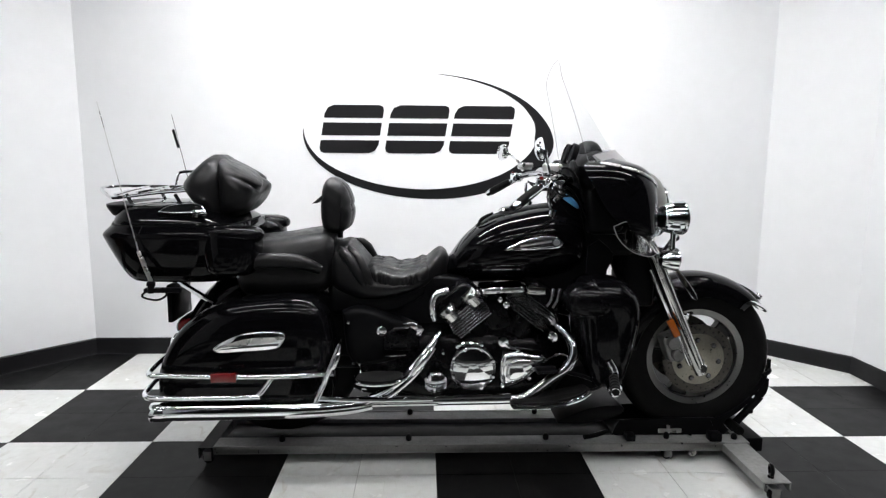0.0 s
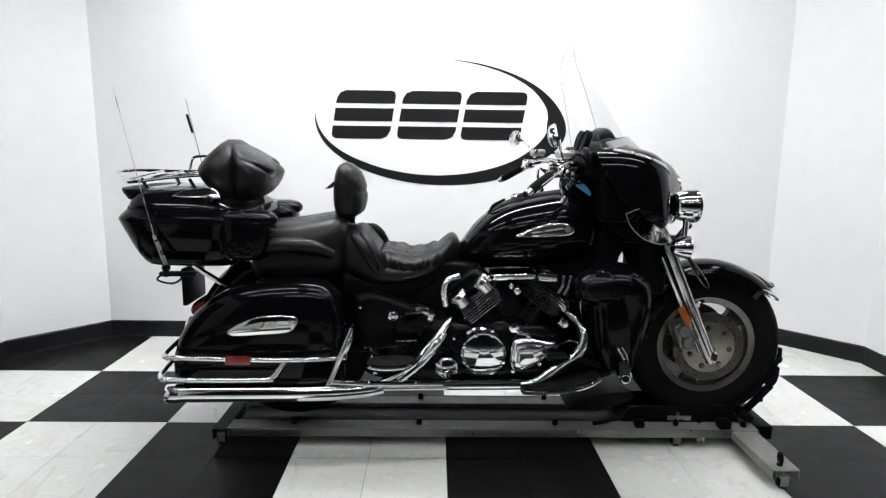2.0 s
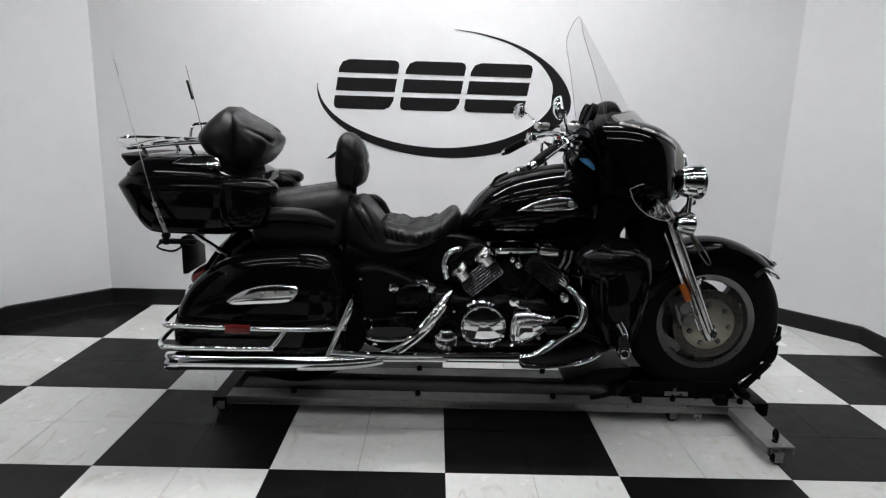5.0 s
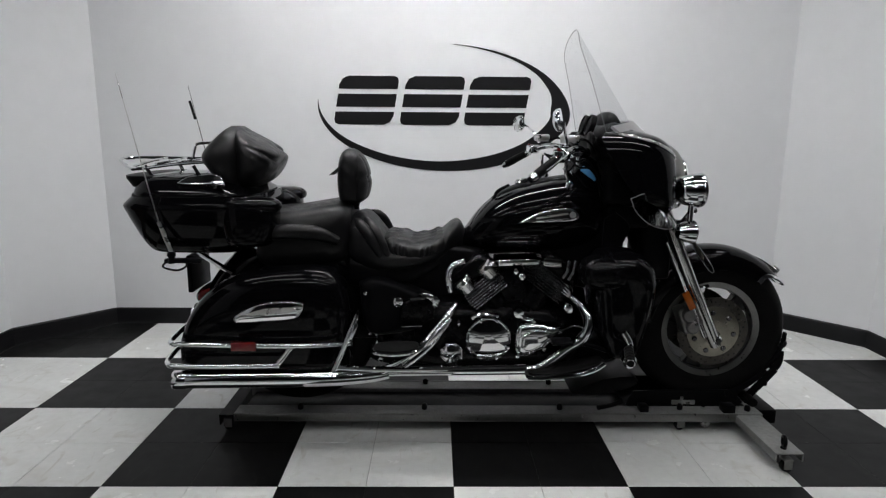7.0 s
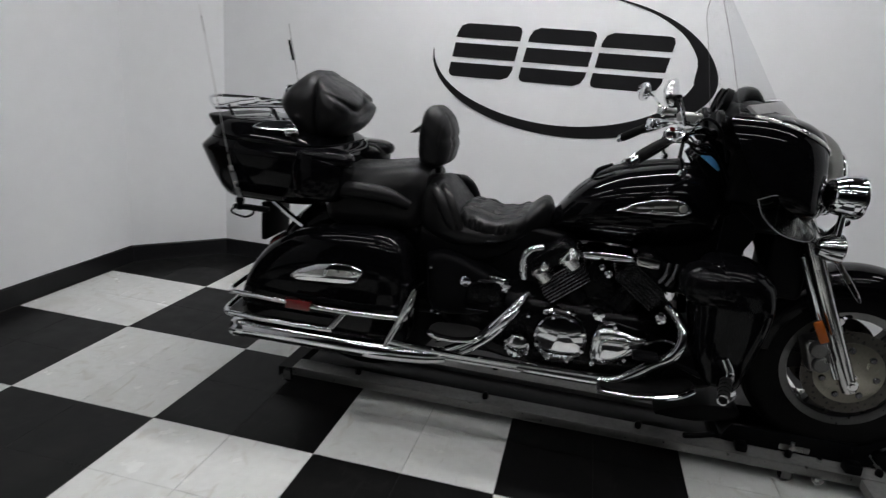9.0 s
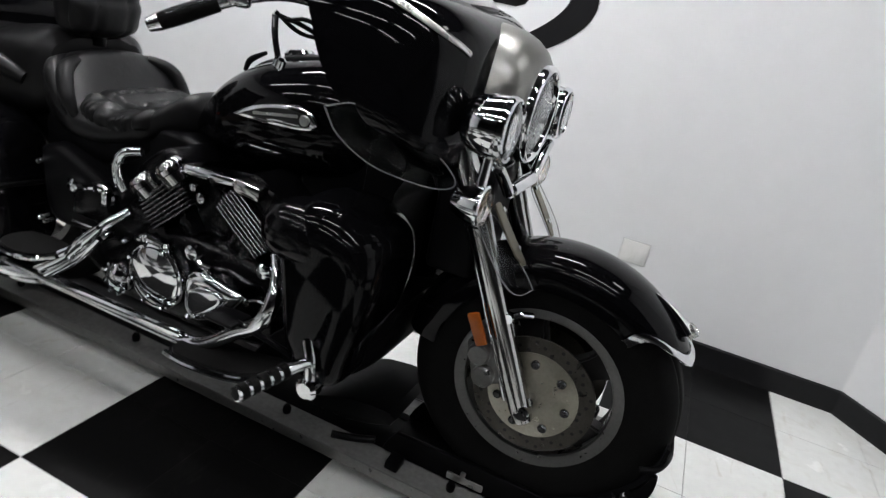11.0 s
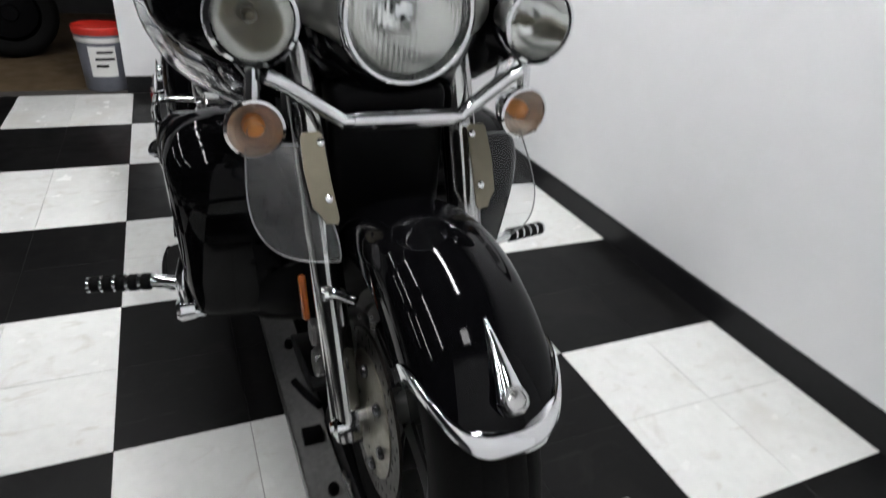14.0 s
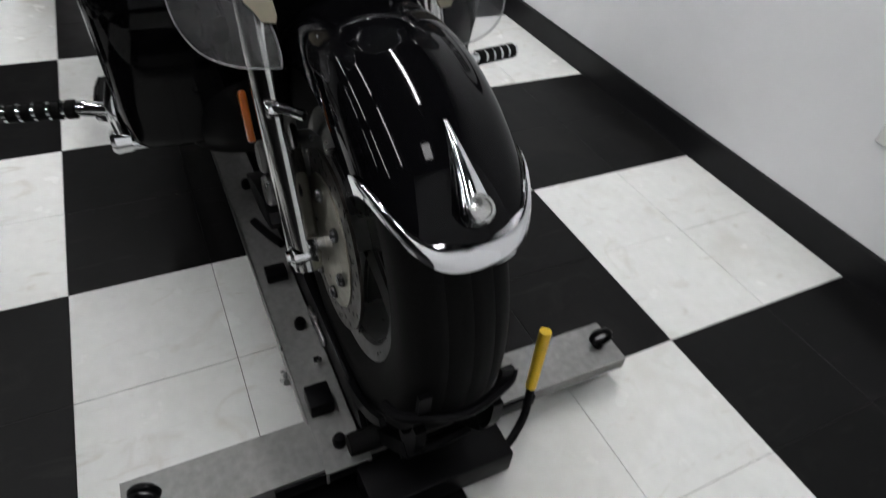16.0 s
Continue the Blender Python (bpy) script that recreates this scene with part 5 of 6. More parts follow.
both("knob", lambda: lathe([(0.008, -0.262), (0.009, -0.275), (0.0, -0.279)], (0.232, 0, 0.702), n=12), M_CHROME)
both("knob", lambda: lathe([(0.011, -0.258), (0.012, -0.275), (0.0, -0.281)], (0.255, 0, 0.683), n=12), M_CHROME)
both("breather_pipe", lambda: tube([(0.040, -0.24, 0.731), (0.0, -0.255, 0.720), (-0.019, -0.26, 0.690), (-0.017, -0.26, 0.650), (-0.010, -0.25, 0.622)], 0.012, n=12, steps=4), M_CHROME)
both("intake_cover", lambda: slab([(0.170, 0.724), (0.178, 0.738), (0.315, 0.742), (0.325, 0.732), (0.318, 0.724), (0.18, 0.717)], -0.245, -0.12, crown=0.006, rings=3, steps=3), M_CHROME, "chrome intake strip")
both("valley_cover", lambda: slab([(0.15, 0.56), (0.19, 0.69), (0.25, 0.70), (0.30, 0.56)], -0.20, -0.06, crown=0.02), M_ENGINE)
both("chrome_knob", lambda: lathe([(0.017, -0.24), (0.019, -0.262), (0.014, -0.268), (0.0, -0.27)], (0.436, 0, 0.555), n=20), M_CHROME)
both("oil_fitting", lambda: join(lathe([(0.018, -0.26), (0.018, -0.285), (0.0, -0.29)], (0.245, 0, 0.545), n=18), tube([(0.245, -0.275, 0.545), (0.27, -0.28, 0.525), (0.30, -0.275, 0.52)], 0.008, n=8)), M_CHROME)
both("side_cover", lambda: slab([(-0.36, 0.64), (-0.28, 0.66), (-0.12, 0.60), (-0.06, 0.56), (-0.08, 0.47), (-0.20, 0.44), (-0.33, 0.45)], -0.225, -0.10, crown=0.03, rings=4), M_SATIN, "black side cover")
both("side_fitting", lambda: lathe([(0.017, -0.225), (0.019, -0.238), (0.012, -0.242), (0.0, -0.242)], (-0.208, 0, 0.573), n=18), M_CHROME)
both("side_bracket", lambda: slab([(-0.13, 0.605), (-0.09, 0.61), (-0.05, 0.585), (-0.06, 0.57), (-0.10, 0.585)], -0.245, -0.22, crown=0.005, rings=2, steps=3), M_CHROME)
both("bracket_panel", lambda: slab([(-0.205, 0.50), (-0.19, 0.572), (-0.085, 0.597), (-0.066, 0.53), (-0.09, 0.497)], -0.246, -0.20, crown=0.012, rings=3, steps=3), M_ENGINE, "glossy black bracket panel")
both("panel_trim", lambda: tube([(-0.160, -0.256, 0.588), (-0.125, -0.260, 0.593), (-0.100, -0.258, 0.598)], 0.0068, n=8, steps=3), M_CHROME)
both("panel_block", lambda: box(-0.078, -0.056, -0.262, -0.235, 0.560, 0.602, 0.005), M_CHROME)
both("panel_rod", lambda: tube([(-0.195, -0.25, 0.481), (-0.118, -0.25, 0.484)], 0.0035, n=8, steps=1), M_CHROME)
for bx, by, bz, br in ((-0.332, -0.235, 0.607, 0.008), (-0.271, -0.300, 0.372, 0.011), (-0.313, -0.250, 0.455, 0.007), (-0.288, -0.255, 0.452, 0.006), (-0.045, -0.275, 0.49, 0.008), (0.022, -0.27, 0.50, 0.007), (0.075, -0.272, 0.525, 0.009), (0.108, -0.275, 0.535, 0.011), (0.165, -0.275, 0.532, 0.008), (0.30, -0.285, 0.515, 0.008), (0.345, -0.28, 0.405, 0.009), (0.405, -0.27, 0.47, 0.010), (0.245, -0.28, 0.375, 0.009)):
    both("engine_bolt", lambda: lathe([(br, by + 0.02), (br, by - 0.006), (br * 0.7, by - 0.010), (0.0, by - 0.011)], (bx, 0, bz), n=10), M_CHROME)
both("clutch_arm", lambda: tube([(0.075, -0.278, 0.527), (0.11, -0.285, 0.538), (0.155, -0.28, 0.532)], [0.008, 0.011, 0.008], n=10, steps=3), M_CHROME)
both("shift_rod", lambda: tube([(0.405, -0.275, 0.472), (0.45, -0.285, 0.495), (0.49, -0.29, 0.492)], 0.005, n=8, steps=3), M_CHROME)
bp("battery_box", slab([(-0.42, 0.44), (-0.42, 0.70), (-0.30, 0.76), (0.06, 0.76), (0.14, 0.70), (0.10, 0.45)], -0.135, 0.135, crown=0.02), M_SATIN, None, "black box under the seat")
bp("air_duct", slab([(0.42, 0.62), (0.40, 0.86), (0.50, 0.96), (0.60, 0.94), (0.615, 0.80), (0.60, 0.60)], -0.115, 0.115, crown=0.02), M_SATIN, None, "black duct behind the fairing")
bp("radiator", slab([(0.59, 0.42), (0.664, 0.43), (0.666, 0.70), (0.668, 0.79), (0.690, 0.832), (0.675, 0.875), (0.59, 0.88)], -0.13, 0.13, crown=0.006, rings=2, steps=2), M_SATIN, None, "black radiator shroud")
bp("belly_pan", slices_x([(0.46, 0.30, 0.42, 0.12), (0.54, 0.285, 0.46, 0.20), (0.63, 0.30, 0.50, 0.235), (0.70, 0.36, 0.52, 0.22), (0.73, 0.42, 0.52, 0.16)], e=3.4, n=32), M_SATIN, None, "black pan under the radiator")
bp("frame", tube([(0.60, 0, 0.90), (0.60, 0, 0.50), (0.52, 0, 0.27), (0.0, 0, 0.25), (-0.35, 0, 0.30), (-0.42, 0, 0.60), (-0.2, 0, 0.72), (0.3, 0, 0.75)], 0.03, n=12, steps=5), M_SATIN, None, "black steel frame")
both("swingarm", lambda: tube([(-0.30, -0.11, 0.42), (-0.63, -0.115, 0.412)], 0.03, n=12, steps=1), M_SATIN)

# floorboards, pegs, pedals
def board(grow, z0, z1):
    """A rounded footboard that climbs towards its nose."""
    q = [(0.275, -0.300), (0.268, -0.345), (0.282, -0.378), (0.34, -0.388), (0.44, -0.388), (0.51, -0.382), (0.552, -0.360), (0.560, -0.325), (0.545, -0.295), (0.48, -0.285), (0.34, -0.285)]
    c = Vector((0.415, -0.337, 0))
    pts = [c + (Vector((p.x, p.y, 0)) - c) * grow for p in smooth_path([(x, y, 0) for x, y in q + q[:1]], 4)[:-1]]
    rise = lambda x: float(np.interp(x, (0.27, 0.38, 0.47, 0.56), (0.338, 0.342, 0.356, 0.386)))
    return loft([[Vector((p.x, p.y, rise(p.x) + z)) for p in pts] for z in (z0, z1)])


both("floorboard", lambda: board(1.0, -0.016, -0.004), M_SATIN, "rider floorboard with a chrome edge")
both("floorboard_edge", lambda: tube([(0.272, -0.380, 0.330), (0.34, -0.391, 0.333), (0.44, -0.391, 0.343), (0.51, -0.386, 0.360), (0.555, -0.362, 0.376)], 0.0075, n=8, steps=5), M_CHROME)
both("floorboard_pad", lambda: board(0.94, -0.004, 0.006), M_RUBBER, "black rubber pad")
both("floorboard_bracket", lambda: slab([(0.44, 0.35), (0.60, 0.36), (0.66, 0.43), (0.60, 0.47), (0.50, 0.43)], -0.28, -0.10, crown=0.01), M_SATIN)
both("brake_pedal", lambda: join(tube([(0.60, -0.30, 0.395), (0.52, -0.32, 0.43), (0.43, -0.33, 0.45)], 0.008, n=8), box(0.36, 0.44, -0.36, -0.29, 0.445, 0.455, 0.004)), M_SATIN)


def highway_peg():
    return join(tube([(0.645, -0.350, 0.448), (0.630, -0.395, 0.450), (0.622, -0.420, 0.449)], [0.012, 0.014, 0.012], n=14, steps=2),
                lathe([(0.0, 0.004), (0.0154, 0.006), (0.0154, 0.124), (0.0, 0.126)], (0.626, -0.405, 0.449), (-0.25, -1, -0.06), n=18))


def peg_sleeve():
    """A ribbed rubber sleeve over the end of the peg."""
    ribs = [(0.0, 0.0)]
    for k in range(5):
        ribs += [(0.0150, 0.003 + 0.024 * k), (0.0174, 0.005 + 0.024 * k), (0.0174, 0.020 + 0.024 * k), (0.0150, 0.022 + 0.024 * k)]
    return lathe(ribs + [(0.012, 0.126), (0.0, 0.127)], (0.626, -0.405, 0.449), (-0.25, -1, -0.06), n=16)


both("highway_peg", highway_peg, M_CHROME, "chrome highway foot peg")
both("peg_pad", peg_sleeve, M_RUBBER, "ribbed black rubber sleeve")
both("engine_guard_end", lambda: join(lathe([(0.024, -0.335), (0.026, -0.362), (0.018, -0.370), (0.0, -0.372)], (0.648, 0, 0.385), n=20),
                                      tube([(0.625, -0.340, 0.49), (0.645, -0.352, 0.45), (0.648, -0.348, 0.39)], 0.014, n=12)), M_CHROME)
both("engine_guard", lambda: tube([(0.60, -0.10, 0.36), (0.64, -0.22, 0.372), (0.65, -0.34, 0.378)], 0.014, n=12), M_CHROME)

# handlebars, grips, levers, mirrors
def handlebar():
    return tube([(0.52, -0.06, 1.09), (0.495, -0.15, 1.135), (0.44, -0.255, 1.152), (0.375, -0.325, 1.130), (0.30, -0.385, 1.085)], 0.0125, n=12, steps=6)


both("handlebar", handlebar, M_CHROME, "chrome handlebar")
both("grip", lambda: tube([(0.346, -0.348, 1.114), (0.330, -0.361, 1.105), (0.290, -0.392, 1.079), (0.266, -0.411, 1.063)], [0.015, 0.0165, 0.0175, 0.0160], n=14, steps=3), M_RUBBER, "black ribbed grip")
both("grip_end", lambda: tube([(0.267, -0.410, 1.064), (0.250, -0.423, 1.053)], [0.0170, 0.0125], n=14, steps=1), M_CHROME)
both("lever", lambda: tube([(0.415, -0.325, 1.152), (0.38, -0.372, 1.135), (0.300, -0.432, 1.085)], [0.008, 0.007, 0.005], n=8, flat=0.6), M_CHROME)
both("switch_box", lambda: turn(box(-0.028, 0.028, -0.022, 0.022, -0.020, 0.020, 0.012, 4), Matrix.Translation((0.372, -0.326, 1.134)) @ Matrix.Rotation(radians(-40), 4, "Z")), M_CHROME, "chrome switch housing")
both("fluid_reservoir", lambda: turn(box(-0.032, 0.032, -0.022, 0.022, -0.015, 0.015, 0.009, 4), Matrix.Translation((0.405, -0.295, 1.186)) @ Matrix.Rotation(radians(-30), 4, "Z")), M_ALU, "chrome fluid reservoir")
both("kill_switch", lambda: box(0.350, 0.364, -0.350, -0.338, 1.146, 1.158, 0.003), M_RED)
both("mirror_stem", lambda: tube([(0.395, -0.305, 1.165), (0.378, -0.335, 1.205), (0.362, -0.395, 1.228), (0.350, -0.445, 1.242)], 0.006, n=8), M_CHROME)


def mirror_head():
    pts = []
    for k in range(28):
        a = 2 * math.pi * k / 28
        pts.append((0.054 * sup(a, 2.4), 0.036 * sup(a - math.pi / 2, 2.4) + 0.011 * math.cos(a)))
    m = Matrix.Translation((0.334, -0.487, 1.250)) @ Matrix.Rotation(radians(-16), 4, "Z") @ Matrix.Rotation(radians(90), 4, "Z") @ Matrix.Rotation(radians(78), 4, "X")
    rings = []
    for o, f in ((0.0, 0.97), (-0.003, 1.0), (-0.010, 1.0), (-0.020, 0.85), (-0.027, 0.5), (-0.029, 0.1)):
        rings.append([m @ Vector((x * f, y * f, o)) for x, y in pts])
    return loft(rings)


both("mirror", mirror_head, M_CHROME, "chrome oval rear-view mirror")
both("bar_stay", lambda: join(tube([(0.418, -0.25, 1.024), (0.404, -0.25, 1.07), (0.404, -0.255, 1.112)], 0.0065, n=10, steps=4), lathe([(0.006, -0.014), (0.013, -0.008), (0.013, 0.008), (0.006, 0.014)], (0.420, -0.25, 1.020), (0.3, 0, 1), n=14)), M_CHROME, "chrome stay under the handlebar")
both("bar_clamp", lambda: join(tube([(0.50, -0.14, 1.135), (0.455, -0.205, 1.140)], 0.020, n=16, steps=1), tube([(0.47, -0.17, 1.16), (0.47, -0.17, 1.09)], 0.012, n=12, steps=1)), M_CHROME, "chrome handlebar clamp")
for k in range(3):
    both("control_cable", lambda: tube([(0.415 + 0.012 * k, -0.27, 1.118 - 0.006 * k), (0.455 + 0.015 * k, -0.235, 1.085 + 0.012 * k), (0.52 + 0.012 * k, -0.19 + 0.012 * k, 1.075 - 0.02 * k), (0.58, -0.13 + 0.01 * k, 1.0 - 0.03 * k)], 0.0045, n=8, steps=5), M_SATIN)
both("brake_hose", lambda: tube([(0.43, -0.255, 1.175), (0.47, -0.235, 1.185), (0.515, -0.20, 1.15), (0.555, -0.17, 1.06)], 0.005, n=8, steps=5), M_SATIN)
bp("blue_tag", turn(box(-0.035, 0.035, -0.004, 0.004, -0.012, 0.012, 0.002), Matrix.Translation((0.515, -0.150, 1.058)) @ Matrix.Rotation(radians(35), 4, "Y")), M_BLUE, None, "bright blue tag by the fairing")
both("fairing_pocket", lambda: slab([(0.46, 1.06), (0.52, 1.12), (0.60, 1.06), (0.66, 0.97), (0.60, 0.90), (0.52, 0.98)], -0.10, -0.04, crown=0.02), M_GLOSS, "black inner fairing panel")

bp("inner_fairing", box(0.575, 0.74, -0.17, 0.17, 0.93, 1.13, 0.03, 3), M_SATIN, None, "black panel inside the fairing")

# antennas
def antenna(y, tip_sleeve):
    a = bp("antenna", tube([(-1.030, y, 0.82), (-1.053, y, 0.885), (-1.103, y, 1.12), (-1.160, y, 1.40)], [0.0028, 0.0024, 0.0017, 0.0010], n=6, steps=2), M_SATIN if tip_sleeve else M_ALU, None, "thin whip antenna on a chrome base")
    bp("base", tube([(-1.016, y, 0.778), (-1.030, y, 0.82), (-1.054, y, 0.886)], [0.008, 0.0085, 0.0065], n=12, steps=2), M_ALU, a, "pale metal sleeve")
    bp("mount", join(tube([(-1.020, y, 0.736), (-1.016, y, 0.780)], 0.011, n=12, steps=1), box(-1.045, -0.915, y - 0.012 * math.copysign(1, y) - 0.016, y - 0.012 * math.copysign(1, y) + 0.016, 0.736, 0.752, 0.004), lathe([(0.015, 0.0), (0.015, 0.012), (0.010, 0.016)], (-1.018, y, 0.762), (0.1, 0, 1), n=14)), M_SATIN, a, "black antenna mount")
    bp("cable", tube([(-1.02, y, 0.752), (-1.05, y - 0.004, 0.725), (-1.0, y, 0.71), (-0.965, y, 0.73), (-0.98, y, 0.755)], 0.004, n=6, steps=4), M_SATIN, a)
    if tip_sleeve:
        bp("coil", tube([(-1.138, y, 1.255), (-1.158, y, 1.335)], 0.006, n=8, steps=1), M_SATIN, a)


antenna(-0.312, False)
antenna(0.312, True)


# ---- the dolly under the motorcycle ----
dolly = root("motorcycle_dolly", (0.2, YB, 0.0), "worn steel wheeled dolly with a black front wheel cradle", "dolly")


def dp(name, bm, material, parent=None, label="", smooth=30.0):
    ob = part(name, bm, material, parent or dolly, label, smooth)
    return ob


def channel(x0, x1, y0, y1, z0, z1, t=0.005):
    """A steel channel open below."""
    ring = [(y0, z0), (y0, z1), (y1, z1), (y1, z0), (y1 - t, z0), (y1 - t, z1 - t), (y0 + t, z1 - t), (y0 + t, z0)]
    return loft([[Vector((x, y, z)) for y, z in ring] for x in (x0, x1)])


dp("side_rail", channel(-0.88, 1.275, 0.385 - YB, 0.465 - YB, 0.050, 0.083), M_DOLLY, None, "grey steel side rail", 0)
dp("side_rail", channel(-0.88, 1.275, 0.635 - YB, 0.715 - YB, 0.050, 0.083), M_DOLLY, None, "grey steel side rail", 0)
dp("wheel_track", box(-0.86, 0.75, 0.472 - YB, 0.628 - YB, 0.040, 0.070, 0.003), M_SATIN, None, "black track between the rails")
ring = [(1.162, 0.050), (1.162, 0.080), (1.264, 0.080), (1.264, 0.050), (1.259, 0.050), (1.259, 0.075), (1.167, 0.075), (1.167, 0.050)]
dp("front_crossbar", loft([[Vector((x, y, z)) for x, z in ring] for y in (0.080 - YB, 1.022 - YB)]), M_DOLLY, None, "grey steel crossbar", 0)
ring = [(-0.94, 0.034), (-0.94, 0.078), (-0.884, 0.078), (-0.884, 0.034), (-0.889, 0.034), (-0.889, 0.073), (-0.935, 0.073), (-0.935, 0.034)]
dp("rear_crossbar", loft([[Vector((x, y, z)) for x, z in ring] for y in (0.385 - YB, 0.715 - YB)]), M_SATIN, None, "black rear crossbar", 0)


def caster(x, y):
    c = dp("caster", lathe([(0.019, -0.011), (0.022, -0.008), (0.022, 0.008), (0.019, 0.011)], (x, y, 0.0225), (0, 1, 0), n=20), M_RUBBER, None, "small swivel caster")
    dp("fork", join(box(x - 0.015, x + 0.015, y - 0.018, y - 0.014, 0.014, 0.048, 0.001), box(x - 0.015, x + 0.015, y + 0.014, y + 0.018, 0.014, 0.048, 0.001), box(x - 0.018, x + 0.018, y - 0.018, y + 0.018, 0.046, 0.052, 0.001)), M_DOLLY, c)


for cx, cy in ((1.215, 0.100 - YB), (1.215, 0.975 - YB), (-0.912, 0.42 - YB), (-0.912, 0.68 - YB), (0.95, 0.42 - YB), (0.95, 0.68 - YB)):
    caster(cx, cy)


def ring_bolt(x, y):
    b = dp("eye_bolt", lathe([(0.011, 0.079), (0.011, 0.086), (0.007, 0.088), (0.006, 0.093)], (x, y, 0), (0, 0, 1), n=10), M_SATIN, None, "black eye bolt")
    pts = [Vector((x + 0.005 * math.cos(a), y + 0.018 * math.cos(a), 0.108 + 0.018 * math.sin(a))) for a in (2 * math.pi * k / 14 for k in range(14))]
    dp("ring", tube(pts, 0.0068, n=8, steps=2, cyclic=True), M_SATIN, b)


ring_bolt(1.21, 0.118 - YB)
ring_bolt(1.215, 0.985 - YB)
# bright lip along the outer edge of each rail
for y0, y1 in ((0.381, 0.385), (0.715, 0.719)):
    dp("rail_lip", box(-0.88, 1.17, y0 - YB, y1 - YB, 0.056, 0.086, 0.001), M_LIP, None, "bare metal lip of the rail")
for bx in (-0.62, -0.11, 0.45, 0.95):
    for by in (0.432, 0.690):
        dp("bolt", lathe([(0.010, 0.082), (0.012, 0.086), (0.012, 0.100), (0.008, 0.107), (0.0, 0.109)], (bx, by - YB, 0), (0, 0, 1), n=14), M_SATIN, None, "black bolt head")
dp("bolt", lathe([(0.012, 0.083), (0.013, 0.094), (0.009, 0.104), (0.0, 0.106)], (1.228, 0.423 - YB, 0), (0, 0, 1), n=14), M_SATIN)
dp("bolt", lathe([(0.009, 0.083), (0.009, 0.094), (0.0, 0.096)], (1.05, 0.438 - YB, 0), (0, 0, 1), n=6), M_CHROME, None, "chrome bolt")
dp("lock_pin", tube([(1.02, 0.378 - YB, 0.050), (1.035, 0.372 - YB, 0.040), (1.05, 0.376 - YB, 0.052)], 0.007, n=8), M_ALU)
dp("edge_strip", box(1.2645, 1.271, 0.30 - YB, 0.80 - YB, 0.045, 0.076, 0.002), M_SATIN, None, "black strip along the crossbar")
# front wheel cradle: a tray, slotted cheeks either side of the tyre, a box in front
cr = dp("wheel_cradle", box(0.74, 1.24, 0.455 - YB, 0.645 - YB, 0.058, 0.083, 0.004), M_SATIN, None, "black wheel cradle")
SIDE = [(0.735, 0.085), (0.76, 0.138), (0.815, 0.150), (1.175, 0.154), (1.205, 0.125), (1.20, 0.078), (0.815, 0.070)]
dp("cradle_side", slab(SIDE, 0.463 - YB, 0.476 - YB, crown=0.004, rings=2, steps=2), M_SATIN, cr)
dp("cradle_side", slab(SIDE, 0.624 - YB, 0.637 - YB, crown=0.004, rings=2, steps=2), M_SATIN, cr)
dp("hold_down_rod", tube([(0.605, 0.418 - YB, 0.096), (0.66, 0.436 - YB, 0.098), (0.715, 0.457 - YB, 0.104)], 0.010, n=10, steps=2), M_SATIN, None, "black rod lying on the rail")
dp("rail_block", box(0.775, 0.812, 0.400 - YB, 0.446 - YB, 0.083, 0.108, 0.004), M_SATIN)


def band(path, y, thick):
    """A flat strip bent along a path of (x, z, half width), standing at y."""
    mid = smooth_path([(x, 0, z) for x, z, w in path], 4)
    ws = np.interp(np.linspace(0, 1, len(mid)), np.linspace(0, 1, len(path)), [w for x, z, w in path])
    rings = []
    for k, p in enumerate(mid):
        d = (mid[min(k + 1, len(mid) - 1)] - mid[max(k - 1, 0)]).normalized()
        nrm = Vector((-d.z, 0, d.x)) * float(ws[k])
        rings.append([p - nrm + Vector((0, y - thick, 0)), p + nrm + Vector((0, y - thick, 0)), p + nrm + Vector((0, y + thick, 0)), p - nrm + Vector((0, y + thick, 0))])
    return loft(rings)


for sy in (-0.06, 0.06):
    dp("cradle_strip", band([(1.240, 0.094, 0.012), (1.303, 0.166, 0.012), (1.364, 0.238, 0.012)], sy, 0.009), M_SATIN, cr, "straight black strip of the wheel cradle")
    dp("cradle_strip", band([(1.160, 0.122, 0.006), (1.250, 0.182, 0.006), (1.318, 0.242, 0.006), (1.358, 0.296, 0.006), (1.384, 0.352, 0.005), (1.388, 0.400, 0.004)], sy, 0.009), M_SATIN, cr, "bent black strip close to the tyre")
    dp("cradle_arm", band([(1.336, 0.250, 0.006), (1.362, 0.252, 0.018), (1.378, 0.282, 0.012), (1.384, 0.318, 0.006)], sy, 0.008), M_SATIN, cr, "black web joining the strips")
for sy in (-0.084, 0.084):
    dp("cradle_cheek", band([(1.150, 0.135, 0.014), (1.205, 0.160, 0.012), (1.262, 0.196, 0.010), (1.312, 0.245, 0.006)], sy, 0.005), M_SATIN, cr, "black cheek beside the tyre")
dp("cradle_hoop", tube([(1.345, -0.098, 0.345), (1.374, -0.088, 0.352), (1.392, -0.060, 0.358), (1.402, 0.0, 0.352), (1.394, 0.060, 0.372), (1.384, 0.074, 0.388)], 0.0075, n=10, steps=4), M_SATIN, cr, "black hoop bowed round the tyre")
dp("cradle_cross", tube([(1.330, -0.060, 0.170), (1.335, 0.0, 0.168), (1.330, 0.060, 0.170)], 0.009, n=10, steps=2), M_SATIN, cr)
dp("cradle_box", box(1.275, 1.36, 0.435 - YB, 0.70 - YB, 0.018, 0.078, 0.006), M_SATIN, cr, "black box at the cradle's foot")
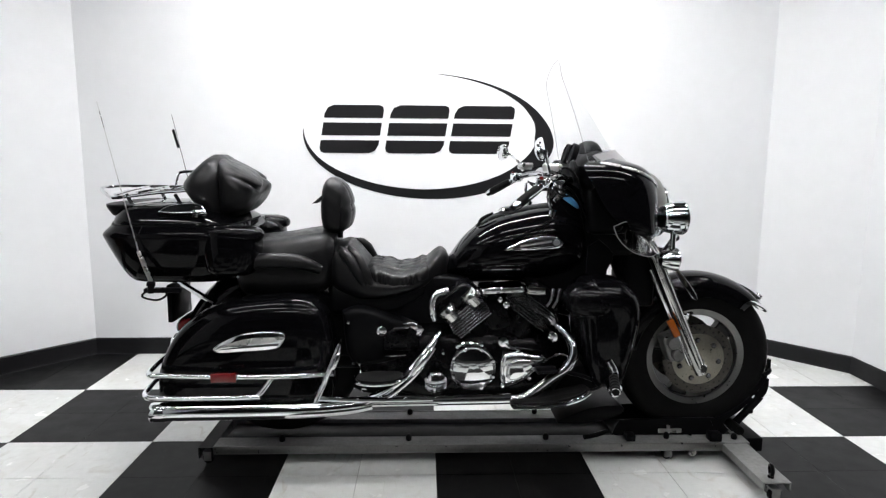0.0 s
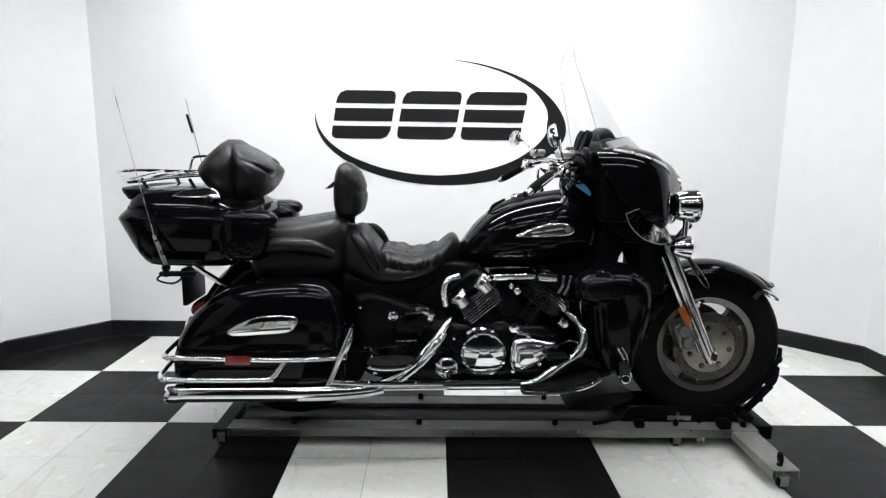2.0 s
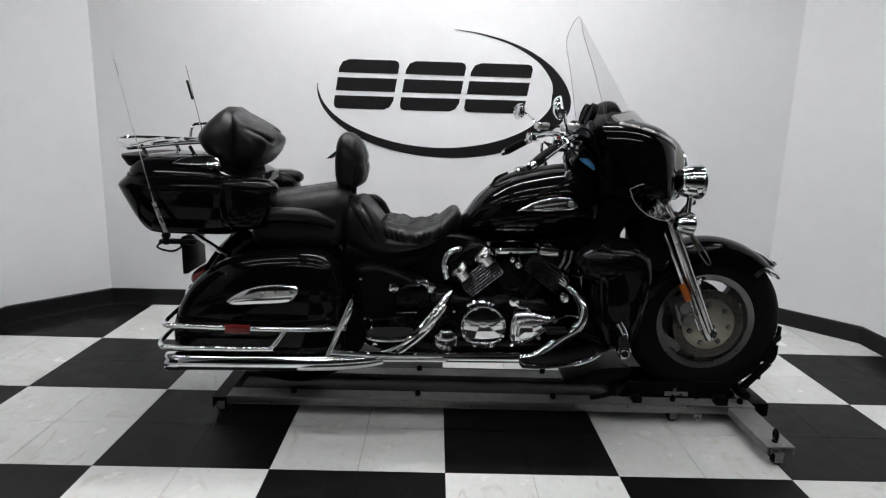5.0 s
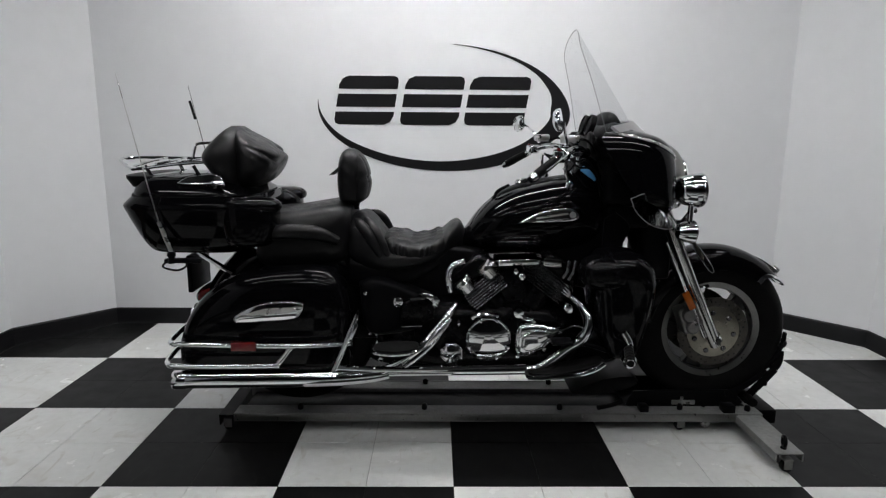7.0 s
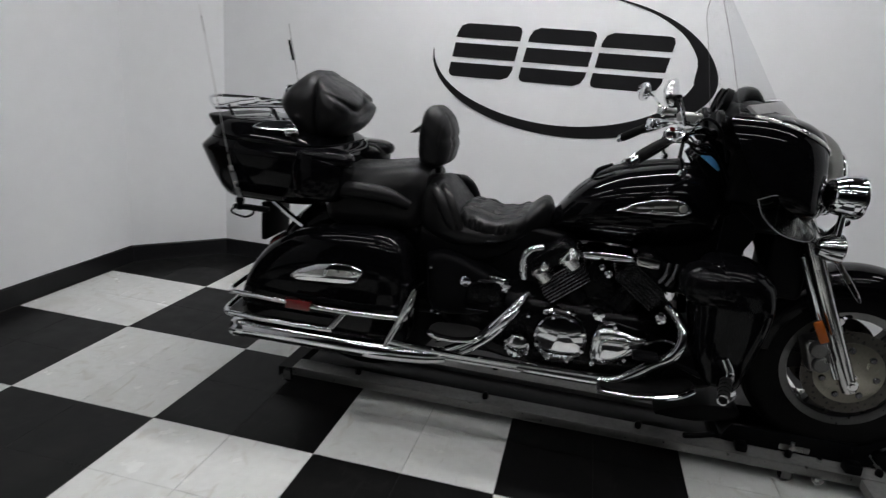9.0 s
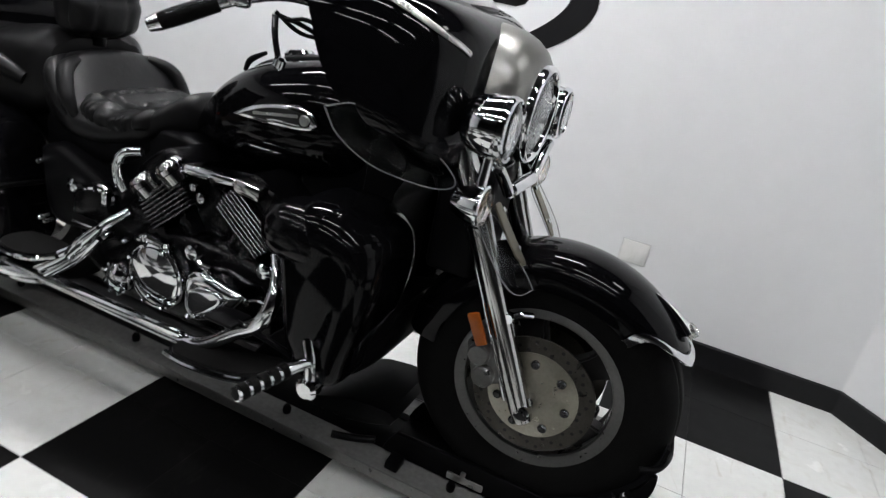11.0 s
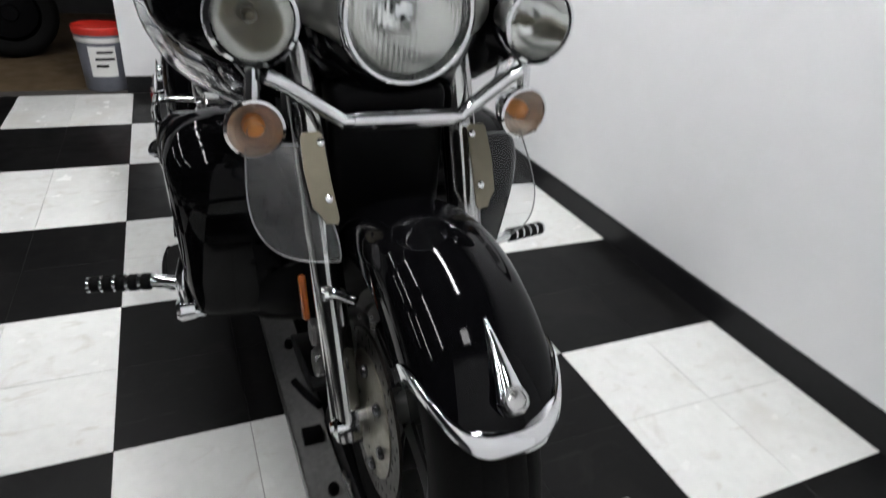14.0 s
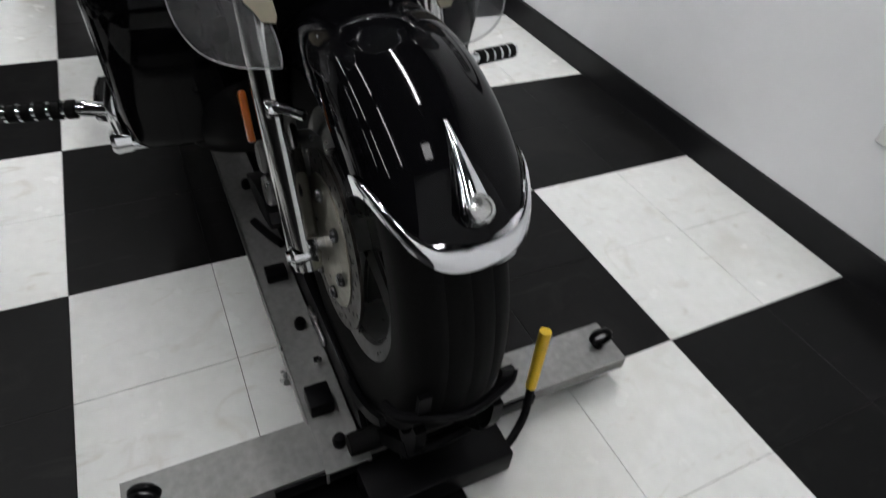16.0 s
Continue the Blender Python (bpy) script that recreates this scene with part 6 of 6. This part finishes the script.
dp("cradle_roller", lathe([(0.018, -0.12), (0.020, -0.11), (0.020, 0.11), (0.018, 0.12)], (1.255, 0, 0.112), n=20), M_RUBBER, cr)
lp = dp("latch_plate", box(0.925, 1.024, 0.456 - YB, 0.4625 - YB, 0.092, 0.112, 0.003), M_ALU, cr, "bright latch")
dp("latch_knob", lathe([(0.006, 0.111), (0.007, 0.125), (0.0, 0.127)], (0.967, 0.459 - YB, 0), (0, 0, 1), n=10), M_ALU, lp)
dp("rail_clip", box(1.115, 1.165, 0.392 - YB, 0.436 - YB, 0.083, 0.116, 0.004), M_SATIN, cr)
dp("ramp_plate", slab([(0.50, 0.150), (0.505, 0.165), (0.63, 0.215), (0.75, 0.225), (0.76, 0.190), (0.63, 0.150)], 0.43 - YB, 0.67 - YB, crown=0.004, rings=2, steps=2), M_SATIN, cr, "black ramp behind the front wheel")
lv = dp("release_lever", tube([(1.33, 0.145, 0.055), (1.325, 0.165, 0.055), (1.30, 0.205, 0.075), (1.282, 0.220, 0.112), (1.27, 0.228, 0.18)], 0.008, n=10, steps=5), M_SATIN, None, "black release lever with a yellow grip")
dp("grip", tube([(1.278, 0.222, 0.130), (1.262, 0.234, 0.262)], [0.010, 0.011], n=12, steps=1), M_YELLOW, lv, "yellow rubber grip")

# ---- beyond the doorway ----
pail = root("pail", (-2.63, -0.142, 0.0), "grey plastic pail with a red lid and white label", "pail")
px, py = -2.63, -0.142
part("body", lathe([(0.125, 0.0), (0.128, 0.005), (0.142, 0.32), (0.150, 0.325), (0.150, 0.345), (0.142, 0.35)], (px, py, -0.005), (0, 0, 1), n=40), M_PAIL, pail)
part("lid", lathe([(0.152, 0.34), (0.155, 0.345), (0.155, 0.375), (0.150, 0.382), (0.135, 0.378), (0.0, 0.376)], (px, py, -0.005), (0, 0, 1), n=40), M_LID, pail, "red plastic lid")
part("collar", lathe([(0.1445, 0.295), (0.148, 0.30), (0.149, 0.335), (0.1455, 0.338)], (px, py, -0.005), (0, 0, 1), n=40), M_PLATE, pail, "white collar under the lid")
lab = []
for k in range(13):
    a = radians(-30 + 62 * k / 12)
    lab.append([Vector((px + r * math.cos(a), py + r * math.sin(a), z)) for z, r in ((0.09, 0.1355), (0.27, 0.1415), (0.27, 0.1440), (0.09, 0.138))])
part("label", loft(lab), M_PLATE, pail, "white printed label")
for zz, l0, l1 in ((0.23, -10, 25), (0.19, -15, 28), (0.15, -15, 12)):
    seg = []
    for k in range(7):
        a = radians(l0 + (l1 - l0) * k / 6)
        seg.append([Vector((px + r * math.cos(a), py + r * math.sin(a), z)) for z, r in ((zz, 0.141), (zz + 0.014, 0.1415), (zz + 0.014, 0.1455), (zz, 0.1450))])
    part("text_bar", loft(seg), M_DARK, pail)

# a spare wheel further back in the workshop
sw = root("spare_wheel", (-3.5, -0.75, 0.0), "black tyre on a dull rim standing in the workshop", "wheel")
part("tyre", lathe([(r, h) for r, h in tyre_profile(0.30, 0.19, 0.07)], (-3.5, -0.75, 0.295), (1, 0.25, 0), n=48, caps=False), M_RUBBER, sw)
part("rim", lathe([(0.195, -0.055), (0.18, -0.045), (0.17, 0.0), (0.06, 0.012), (0.05, 0.03), (0.0, 0.03)], (-3.5, -0.75, 0.295), (1, 0.25, 0), n=40), M_SATIN, sw)

# ---- floor tiles ----
def tile_mesh(name, material, inset):
    s, e, h = T / 2 - inset, 0.0012, 0.0038
    pts = [(s, 0.0), (s, h - 0.0006), (s - e, h)]
    rings = [[Vector((sx * r, sy * r, z)) for sx, sy in ((1, 1), (-1, 1), (-1, -1), (1, -1))] for r, z in pts]
    return finish(name, loft(rings), material, 0)


me_w, me_b = tile_mesh("white_tile", M_TILE_W, 0.0007), tile_mesh("black_tile", M_TILE_B, 0.00015)
for i in range(-8, 8):
    for j in range(-10, 6):
        odd = (math.floor(i / 2) + math.floor(j / 2)) % 2
        t = new("tile", me_w if odd else me_b)
        t.location = ((i + 0.5) * T, (j + 0.5) * T, -0.004 + 0.0002 * ((i * 7 + j * 13) % 5) / 5)
        t.rotation_euler = (0, 0, (0, 1, 2, 3)[(i * 5 + j * 3) % 4] * math.pi / 2)
        t.parent = floor
